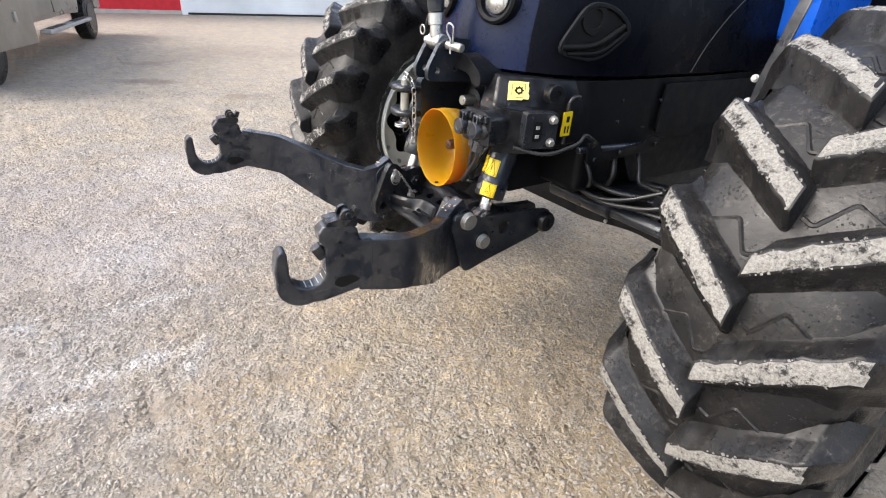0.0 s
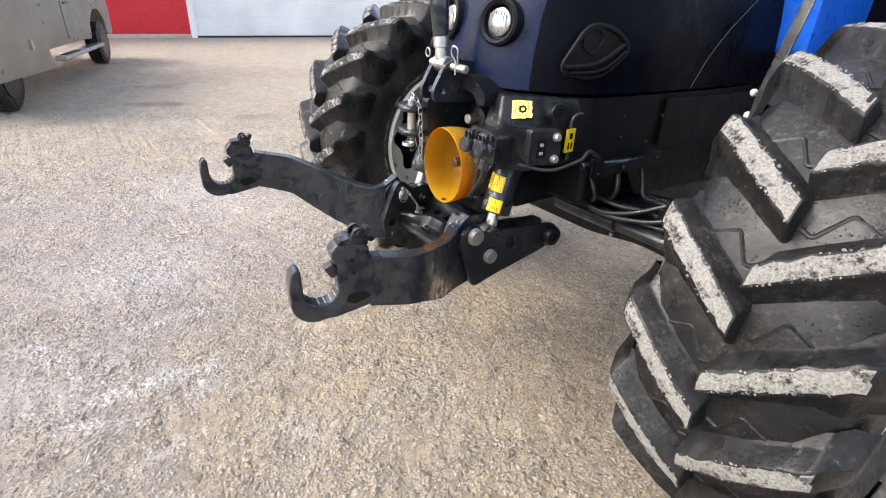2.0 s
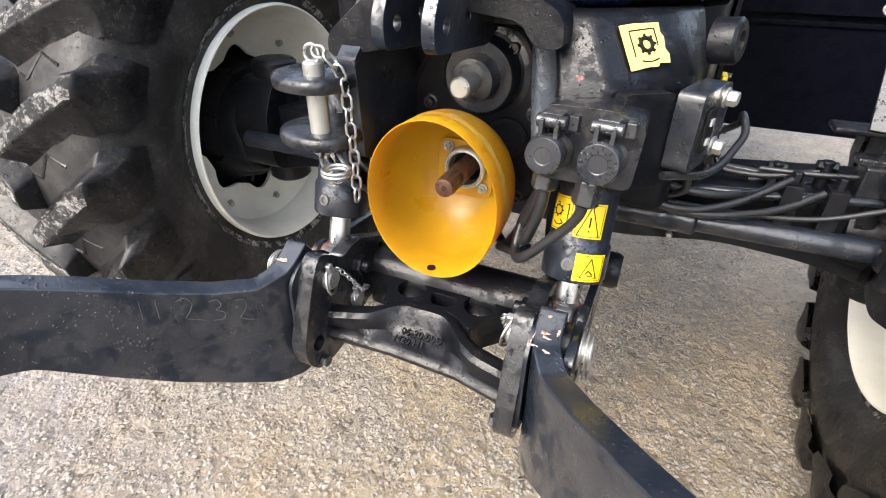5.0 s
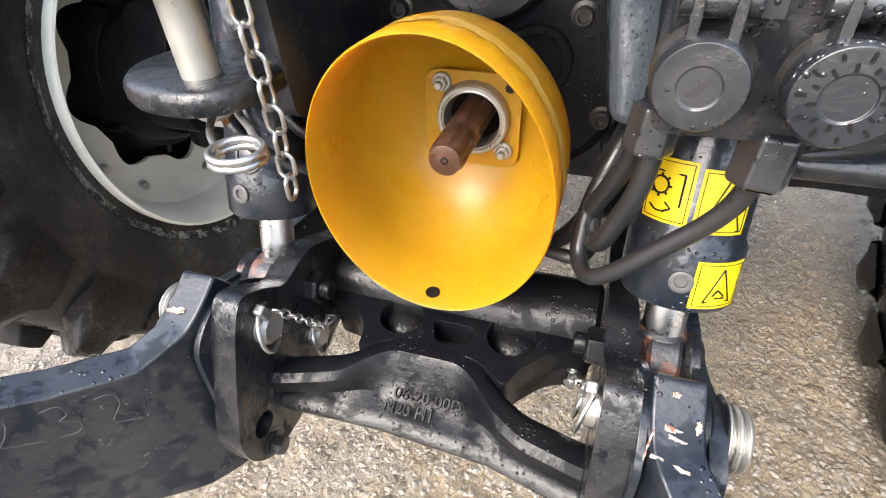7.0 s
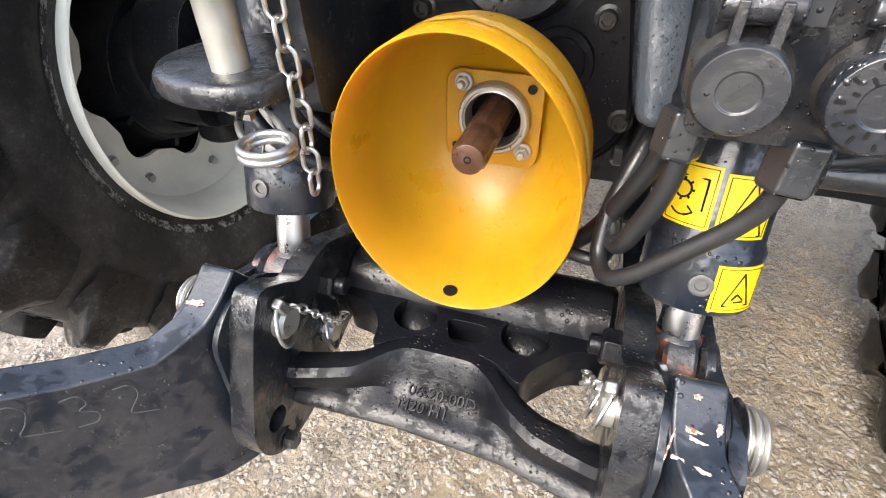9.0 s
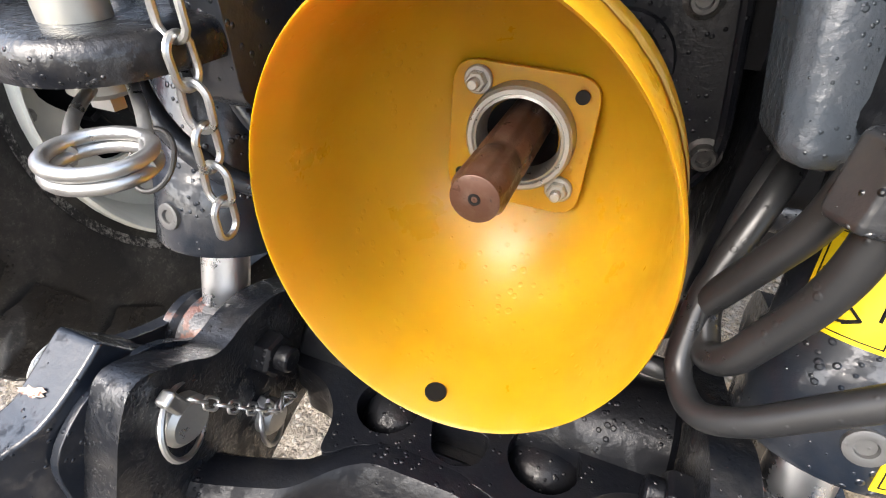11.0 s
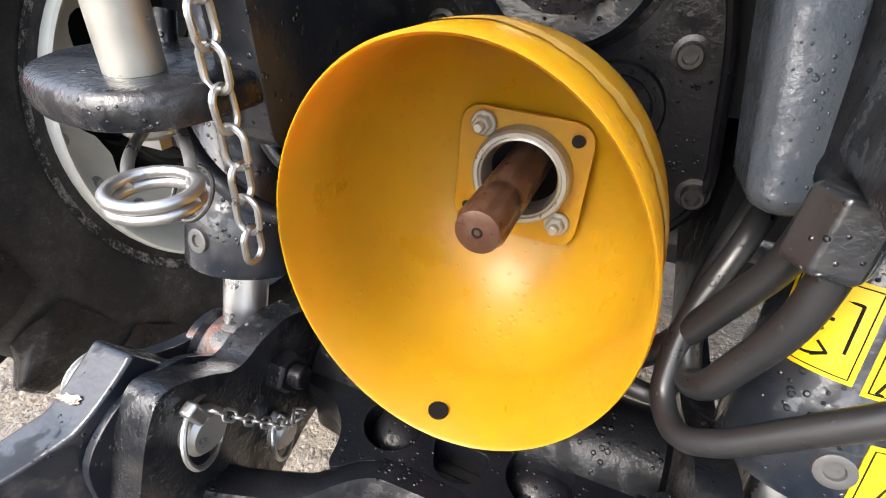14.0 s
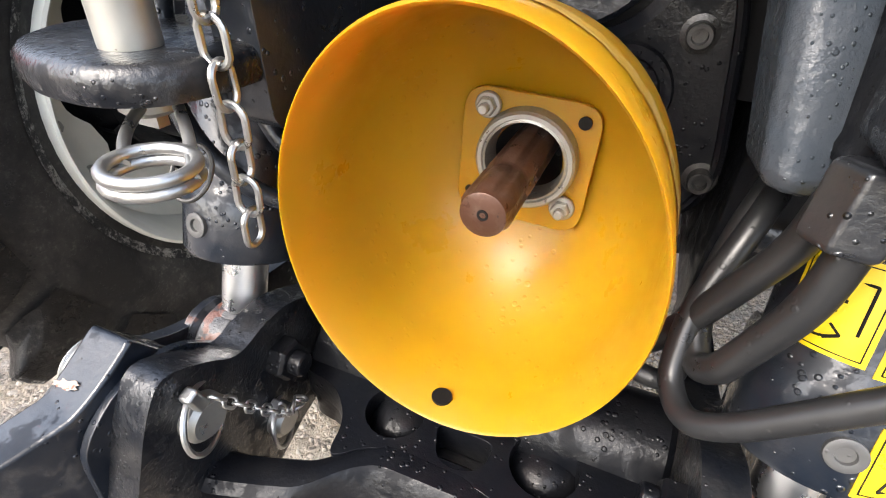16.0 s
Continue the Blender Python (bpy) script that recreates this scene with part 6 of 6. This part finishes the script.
# ---- tow clevis beside the shield ----
def tow_clevis():
    bm = bmesh.new()
    plate(bm, round2([(-0.01, 0.985), (0.20, 0.98), (0.20, 1.22), (0.06, 1.235), (0.0, 1.165), (-0.02, 1.15)], 0.02), 0.034, YZ(-0.164))
    br = part("clevis_bracket", bm, BLACK, TRACTOR, "black bracket carrying the tow clevis", bevel=0.006)
    for z, top in ((1.030, 0), (1.118, 1)):
        bm = bmesh.new()
        out = round2([(-0.131, 0.06), (-0.131, -0.045), (-0.140, -0.076), (-0.166, -0.094), (-0.210, -0.094), (-0.250, -0.078), (-0.274, -0.040), (-0.270, 0.005), (-0.230, 0.04), (-0.215, 0.06)], 0.03, 5)
        cx, cy = (sum(p[k] for p in out) / len(out) for k in (0, 1))
        rings = []
        for inset, h in ((0.0070, 0.0), (0.0022, 0.0014), (0.0, 0.006), (0.0, 0.013), (0.0012, 0.0175), (0.0045, 0.0210), (0.0095, 0.0225)):
            k = 1 - inset / 0.075
            rings.append([bm.verts.new((cx + (x - cx) * k, cy + (y - cy) * k, z - 0.011 + h)) for x, y in out])
        for a, b in zip(rings, rings[1:]):
            bridge(bm, a, b)
        bm.faces.new(rings[0][::-1]), bm.faces.new(rings[-1])
        part("clevis_plate", bm, CASTW, br, "rounded black clevis plate with worn edges")
    bm = bmesh.new()
    rod(bm, (-0.183, -0.052, 1.005), (-0.183, -0.052, 1.150), 0.0162, n=28, chamfer=0.003)
    pin = part("tow_pin", bm, ZINC, br, "galvanised tow pin")
    bm = bmesh.new()
    block(bm, (0.016, 0.008, 0.03), (-0.183, -0.052, 1.012))
    for k in range(2):
        pipe(bm, [Vector((-0.124 + 0.021 * math.cos(t), -0.104 + 0.020 * math.sin(t), 0.999 + 0.006 * k)) for t in [2 * math.pi * j / 24 for j in range(24)]], 0.0032, 10, closed=True)
    pipe(bm, [(-0.178, -0.048, 1.018), (-0.170, -0.080, 1.006), (-0.143, -0.104, 1.001)], 0.0032, 10)
    pipe(bm, [(-0.166, -0.048, 1.018), (-0.135, -0.070, 1.006), (-0.103, -0.100, 1.001)], 0.0032, 10)
    part("spring_clip", bm, STEEL, pin, "coiled bright steel spring clip")
    bm = bmesh.new()
    pipe(bm, [Vector((-0.183 + 0.013 * math.cos(t), -0.052, 1.160 + 0.013 * math.sin(t))) for t in [2 * math.pi * j / 20 for j in range(20)]], 0.003, 8, closed=True)
    part("pin_eye", bm, STEEL, pin)
    for pts in ([(-0.235, 0.02, 1.06), (-0.232, 0.0, 1.00), (-0.205, -0.005, 0.955), (-0.165, 0.005, 0.925), (-0.12, 0.05, 0.90)],
                [(-0.20, 0.05, 1.05), (-0.19, 0.04, 0.98), (-0.165, 0.04, 0.945), (-0.12, 0.08, 0.92)]):
        bm = bmesh.new()
        pipe(bm, pts, 0.0075, 12, bend=0.05)
        part("ram_pipe", bm, BLACK, br, "black steel oil pipe")
    bm = bmesh.new()
    pipe(bm, [Vector((-0.146 + 0.014 * math.cos(t), -0.066 + 0.010 * math.sin(t), 0.980 + 0.013 * math.sin(t))) for t in [2 * math.pi * j / 28 for j in range(28)]], 0.0014, 8, closed=True)
    part("split_ring", bm, SCREW, pin, "thin steel split ring")
    chain("clip_chain", [(-0.176, -0.058, 1.165), (-0.150, -0.062, 1.165), (-0.133, -0.048, 1.13), (-0.129, -0.044, 1.00), (-0.131, -0.044, 0.925)], 0.030, 0.0022, br, "bright steel safety chain")


tow_clevis()


# ---- top link bracket, top link ----
def top_link():
    tb = None
    for x in (-0.038, 0.030):
        bm = bmesh.new()
        plate(bm, round2([(-0.115, 1.185), (0.08, 1.17), (0.14, 1.20), (0.12, 1.30), (-0.03, 1.315), (-0.075, 1.30), (-0.12, 1.22)], 0.025, 5), 0.018, YZ(x), [circle2(-0.082, 1.215, 0.010), circle2(-0.01, 1.22, 0.010), circle2(-0.045, 1.285, 0.012)])
        ob = part("top_link_plate", bm, BLACK, tb or TRACTOR, "black top link bracket plate", bevel=0.004)
        tb = tb or ob
    bm = bmesh.new()
    block(bm, (0.30, 0.12, 0.05), (0.0, 0.16, 1.222))
    plate(bm, round2([(0.035, 1.255), (0.075, 1.275), (0.115, 1.262), (0.175, 1.225), (0.18, 1.185), (0.14, 1.185), (0.12, 1.215), (0.04, 1.225)], 0.015), 0.10, XZ(0.09))
    plate(bm, round2([(-0.19, 1.145), (-0.06, 1.17), (-0.05, 1.24), (-0.12, 1.235), (-0.19, 1.18)], 0.02), 0.10, XZ(0.10))
    part("bracket_bridge", bm, CAST, tb, bevel=0.012)
    bm = bmesh.new()
    rod(bm, (-0.06, -0.055, 1.297), (0.115, -0.040, 1.290), 0.013, n=24, chamfer=0.003)
    pin = part("top_link_pin", bm, ZINC, tb, "zinc top link pin")
    bm = bmesh.new()
    pipe(bm, [(0.075, -0.055, 1.27), (0.075, -0.055, 1.31), (0.060, -0.065, 1.335), (0.068, -0.065, 1.36), (0.088, -0.058, 1.352), (0.085, -0.055, 1.325), (0.080, -0.052, 1.30)], 0.003, 8, bend=0.012)
    part("hairpin_clip", bm, STEEL, pin, "bright hairpin clip")
    bm = bmesh.new()
    pipe(bm, [Vector((-0.075 + 0.012 * math.cos(t), -0.06, 1.325 + 0.014 * math.sin(t))) for t in [2 * math.pi * j / 20 for j in range(20)]], 0.0025, 8, closed=True)
    part("pull_ring", bm, ZINC, pin)
    bm = bmesh.new()
    lathe(bm, [(0, 0.020), (0.02, 0.022), (0.05, 0.020), (0.052, 0.026), (0.085, 0.026), (0.087, 0.021)], (0.0, -0.055, 1.295), (-0.10, -0.03, 1), 28)
    rod(bm, (-0.03, -0.055, 1.297), (0.03, -0.05, 1.296), 0.026, n=28, chamfer=0.004)
    part("link_end", bm, STEEL, tb, "dull steel top link end")
    bm = bmesh.new()
    ax = Vector((-0.10, -0.03, 1)).normalized()
    p = Vector((0.0, -0.055, 1.295))
    lathe(bm, [(0.085, 0.018), (0.09, 0.026), (0.16, 0.030), (0.24, 0.034), (0.26, 0.028), (0.9, 0.028)], p, ax, 28)
    part("top_link", bm, BLACK, TRACTOR, "black top link tube standing folded up")


top_link()


# ---- hydraulic block, couplers, hoses ----
def valve_block():
    # faceted casting: front, a chamfer turned half to the side, then the flank
    low = [(0.166, 0.06), (0.172, 0.0), (0.242, 0.0), (0.342, 0.10), (0.36, 0.20), (0.36, 0.40), (0.166, 0.40)]
    top = [(0.140, 0.10), (0.145, 0.06), (0.198, 0.048), (0.298, 0.148), (0.335, 0.24), (0.335, 0.40), (0.140, 0.40)]
    bm = bmesh.new()
    rows = [[bm.verts.new((x - 0.006, y + 0.006, 1.015)) for x, y in low]]
    rows += [[bm.verts.new((x, y, 1.03)) for x, y in low], [bm.verts.new((x, y, 1.14)) for x, y in low], [bm.verts.new((x, y, 1.225)) for x, y in top]]
    for a, b in zip(rows, rows[1:]):
        bridge(bm, a, b)
    bm.faces.new(rows[0][::-1]), bm.faces.new(rows[-1])
    vb = part("valve_block", bm, CAST, TRACTOR, "wet black hydraulic valve casting", bevel=0.010)
    bm = bmesh.new()
    plate(bm, round2([(0.0, 1.0), (0.115, 1.005), (0.115, 1.10), (0.085, 1.135), (0.0, 1.14)], 0.012), 0.022, plane_m((0.25, 0.004, 0), (0.707, 0.707, 0), (0, 0, 1)))
    block(bm, (0.020, 0.020, 0.12), pose(0.275, 0.012, 1.06, 0, 0, 45))
    part("corner_casting", bm, CAST, vb, "black ribbed corner casting", bevel=0.007)
    # coupler carrier plate with rounded edge
    bm = bmesh.new()
    plate(bm, round2([(0.168, 1.03), (0.295, 1.03), (0.30, 1.115), (0.26, 1.13), (0.18, 1.13), (0.168, 1.115)], 0.012), 0.075, XZ(0.02))
    part("coupler_plate", bm, CASTW, vb, "black coupler carrier", bevel=0.006)
    # square side cover with two bolts and a switch
    m = plane_m((0.345, 0.10, 1.085), (0.35, 1, 0), (0, 0, 1))
    bm = bmesh.new()
    plate(bm, round2([(-0.06, -0.055), (0.05, -0.055), (0.05, 0.055), (-0.06, 0.055)], 0.012), 0.035, m)
    cv = part("side_cover", bm, GREYPLASTIC, vb, "black square side cover", bevel=0.006)
    for v in (-0.035, 0.035):
        hexbolt("cover_bolt", m @ Vector((0.03, v, 0.035)), m.to_3x3() @ Vector((0, 0, 1)), 0.011, 0.014, ZINC, cv, washer=0.014)
    bm = bmesh.new()
    plate(bm, round2([(-0.035, -0.03), (-0.005, -0.03), (-0.005, 0.03), (-0.035, 0.03)], 0.006), 0.003, m @ Matrix.Translation((0, 0, 0.036)))
    sw = part("switch_plate", bm, INK, cv, "black switch plate")
    for v in (-0.015, 0.012):
        bm = bmesh.new()
        block(bm, (0.012, 0.010, 0.004), m @ Matrix.Translation((-0.02, v, 0.040)))
        part("switch_mark", bm, ALLOY, sw, bevel=0.001)
    bm = bmesh.new()
    block(bm, (0.006, 0.038, 0.075), (0.385, 0.185, 1.10))
    sk = part("side_sticker", bm, STICKER, vb, "small yellow sticker with black arrows")
    bm = bmesh.new()
    block(bm, (0.002, 0.012, 0.018), (0.389, 0.185, 1.115))
    block(bm, (0.002, 0.005, 0.022), (0.389, 0.178, 1.083))
    block(bm, (0.002, 0.005, 0.022), (0.389, 0.192, 1.083))
    part("symbol", bm, INK, sk)
    # worn gear sticker on the chamfer
    u, v = Vector((0.048, 0.048, 0.004)).normalized(), Vector((-0.035, 0.019, 0.05)).normalized()
    m = plane_m((0.262, 0.036, 1.158), u, v)
    bm = bmesh.new()
    plate(bm, [(0.0, 0.0), (0.030, 0.002), (0.044, 0.001), (0.047, 0.006), (0.064, 0.004), (0.066, 0.016), (0.062, 0.024), (0.065, 0.040), (0.061, 0.048), (0.063, 0.061), (0.02, 0.064), (0.0, 0.063)], 0.0016, m @ Matrix.Translation((0, 0, 0.001)))
    gs = part("gear_sticker", bm, FADED, vb, "torn faded yellow sticker with a gear sign")
    bm = bmesh.new()
    W = lambda a, b: m @ Vector((a, b, 0.0028))
    pipe(bm, [W(0.034 + 0.009 * math.cos(t), 0.033 + 0.009 * math.sin(t)) for t in [2 * math.pi * k / 16 for k in range(16)]], 0.0030, 6, closed=True)
    for k in range(8):
        g = 2 * math.pi * k / 8
        pipe(bm, [W(0.034 + 0.008 * math.cos(g), 0.033 + 0.008 * math.sin(g)), W(0.034 + 0.0145 * math.cos(g), 0.033 + 0.0145 * math.sin(g))], 0.0022, 6)
    pipe(bm, [W(0.012, 0.018), W(0.012, 0.054), W(0.052, 0.054), W(0.052, 0.03)], 0.0010, 6, bend=0.002)
    pipe(bm, [W(0.020 + 0.004 * k, 0.012 - 0.003 * math.sin(k / 7 * math.pi)) for k in range(8)], 0.0010, 6)
    part("symbol", bm, INK, gs, "black printed gear sign")
    # couplers with hinged dust caps
    for x, perforated in ((0.186, False), (0.254, True)):
        k = 1.0 if perforated else 0.93
        c = Vector((x, -0.085, 1.073))
        ax = Vector((-0.10, -1, 0.06)).normalized()
        bm = bmesh.new()
        lathe(bm, [(-0.06, 0.022)] + [(-0.055 + 0.0025 * q, 0.0285 if q % 2 else 0.0268) for q in range(13)] + [(-0.02, 0.022), (-0.004, 0.022)], c, ax, 36)
        cp = part("coupler", bm, SCREW, vb, "dark steel hydraulic coupler")
        bm = bmesh.new()
        lathe(bm, [(a, r * k) for a, r in ((-0.016, 0.0258), (-0.014, 0.0272), (0.003, 0.0272), (0.0068, 0.0252), (0.0072, 0.0125), (0.0060, 0.0120), (0.0060, 0.001))], c, ax, 48)
        cap = part("dust_cap", bm, GREYPLASTIC, cp, "dark plastic dust cap wet with drops", bevel=0.001)
        uu = ax.cross(Vector((0, 0, 1))).normalized()
        vv = uu.cross(ax)
        bm = bmesh.new()
        for d in (-0.010, 0.010):
            block(bm, (0.006, 0.022, 0.024), Matrix.Translation(c + uu * d + vv * 0.032 - ax * 0.012) @ plane_m((0, 0, 0), uu, ax))
        rod(bm, c + uu * -0.020 + vv * 0.040 - ax * 0.014, c + uu * 0.020 + vv * 0.040 - ax * 0.014, 0.0085, n=16, chamfer=0.0015)
        block(bm, (0.026, 0.034, 0.012), Matrix.Translation(c + vv * 0.044 - ax * 0.030) @ plane_m((0, 0, 0), uu, ax))
        block(bm, (0.012, 0.020, 0.018), Matrix.Translation(c + uu * -0.026 + vv * 0.040 - ax * 0.028) @ plane_m((0, 0, 0), uu, ax))
        part("cap_hinge", bm, GREYPLASTIC, cp, "dark plastic cap hinge", bevel=0.001)
        bm = bmesh.new()
        if perforated:
            # slots and holes are thin pieces, black in place of depth
            for k in range(22):
                g, rr = 2 * math.pi * k / 11 + 0.3 * (k > 10), 0.0150 if k > 10 else 0.0205
                q = c + ax * 0.0070 + uu * rr * math.cos(g) + vv * rr * math.sin(g)
                bm = bmesh.new()
                plate(bm, round2([(-0.0026 + 0.0008 * (k % 3), -0.0009), (0.0026, -0.0009), (0.0026, 0.0009), (-0.0026 + 0.0008 * (k % 3), 0.0009)], 0.0008, 3), 0.0007, plane_m(q, uu * math.cos(g) + vv * math.sin(g), ax.cross(uu * math.cos(g) + vv * math.sin(g))))
                part("cap_slot", bm, INK, cp)
            for rr, nn in ((0.0, 1), (0.0052, 6), (0.0088, 9)):
                for k in range(nn):
                    g = 2 * math.pi * k / nn
                    q = c + ax * 0.0065 + uu * rr * math.cos(g) + vv * rr * math.sin(g)
                    bm = bmesh.new()
                    rod(bm, q - ax * 0.003, q - ax * 0.0010, 0.0030 if nn == 1 else 0.0012 + 0.0004 * (k % 2), n=10)
                    part("cap_hole", bm, INK, cp)
        else:
            block(bm, (0.014, 0.003, 0.002), Matrix.Translation(c + ax * 0.0056) @ plane_m((0, 0, 0), uu * 0.7 - vv * 0.7, ax.cross(uu * 0.7 - vv * 0.7)))
            part("cap_slot", bm, HOSE, cp)
    # elbow nuts and hoses below the couplers
    for x, y, z in ((0.177, -0.008, 1.030), (0.244, -0.046, 1.034)):
        bm = bmesh.new()
        rod(bm, (x, y + 0.004, z), (x - 0.003, y - 0.002, z - 0.038), 0.0195, n=6, chamfer=0.003)
        part("hose_nut", bm, GREYPLASTIC, vb, "dark hex hose nut", bevel=0.002)
    for pts, r in (([(0.171, 0.012, 1.005), (0.168, 0.015, 0.975), (0.131, 0.034, 0.882), (0.105, 0.06, 0.835), (0.06, 0.14, 0.82)], 0.0088),
                   ([(0.179, -0.012, 1.005), (0.176, -0.014, 0.962), (0.156, -0.003, 0.898), (0.148, 0.010, 0.884), (0.143, 0.035, 0.90), (0.150, 0.06, 0.945), (0.17, 0.10, 0.99)], 0.0090),
                   ([(0.241, -0.047, 1.008), (0.238, -0.044, 0.980), (0.224, -0.041, 0.955), (0.166, -0.030, 0.884), (0.147, -0.020, 0.866), (0.136, 0.006, 0.870), (0.137, 0.03, 0.91), (0.160, 0.06, 0.97), (0.18, 0.12, 1.0)], 0.0078),
                   ([(0.10, 0.03, 0.853), (0.14, 0.02, 0.853), (0.15, 0.05, 0.853)], 0.0070)):
        bm = bmesh.new()
        pipe(bm, pts, r, 16, bend=0.035)
        part("hydraulic_hose", bm, HOSE, vb, "black rubber hydraulic hose")
    # bent cover tube beside the left coupler
    bm = bmesh.new()
    sec = [(-0.024, 0.03), (-0.019, -0.012), (-0.010, -0.021), (0.002, -0.021), (0.018, -0.012), (0.026, 0.03)]
    rows = [[bm.verts.new((cx + x * k, cy + y * k, z)) for x, y in sec] for cx, cy, z, k in ((0.162, 0.044, 0.996, 0.8), (0.161, 0.044, 1.004, 0.97), (0.156, 0.053, 1.035, 1.0), (0.147, 0.070, 1.095, 1.05), (0.139, 0.087, 1.15, 1.1), (0.130, 0.108, 1.22, 1.2))]
    for a, b in zip(rows, rows[1:]):
        bridge(bm, a, b)
    bm.faces.new(rows[0][::-1]), bm.faces.new(rows[-1])
    part("cover_arm", bm, SHEENCAST, vb, "wet black slanted casting arm", bevel=0.005, segs=3)
    # cable loop on the flank
    bm = bmesh.new()
    pipe(bm, [(0.33, 0.02, 1.03), (0.40, 0.10, 1.01), (0.44, 0.20, 1.05), (0.43, 0.23, 1.075), (0.44, 0.29, 1.04), (0.40, 0.31, 1.01)], 0.006, 10, bend=0.05)
    part("cable", bm, HOSE, vb, "thin black cable loop")
    # round plug and small bracket on the flank
    bm = bmesh.new()
    lathe(bm, [(0, 0.030), (0.03, 0.030), (0.034, 0.026), (0.034, 0.014), (0.028, 0.012)], (0.355, 0.13, 1.19), (1, -0.35, 0.1), 28)
    part("round_plug", bm, CAST, vb, "black round plug")


valve_block()
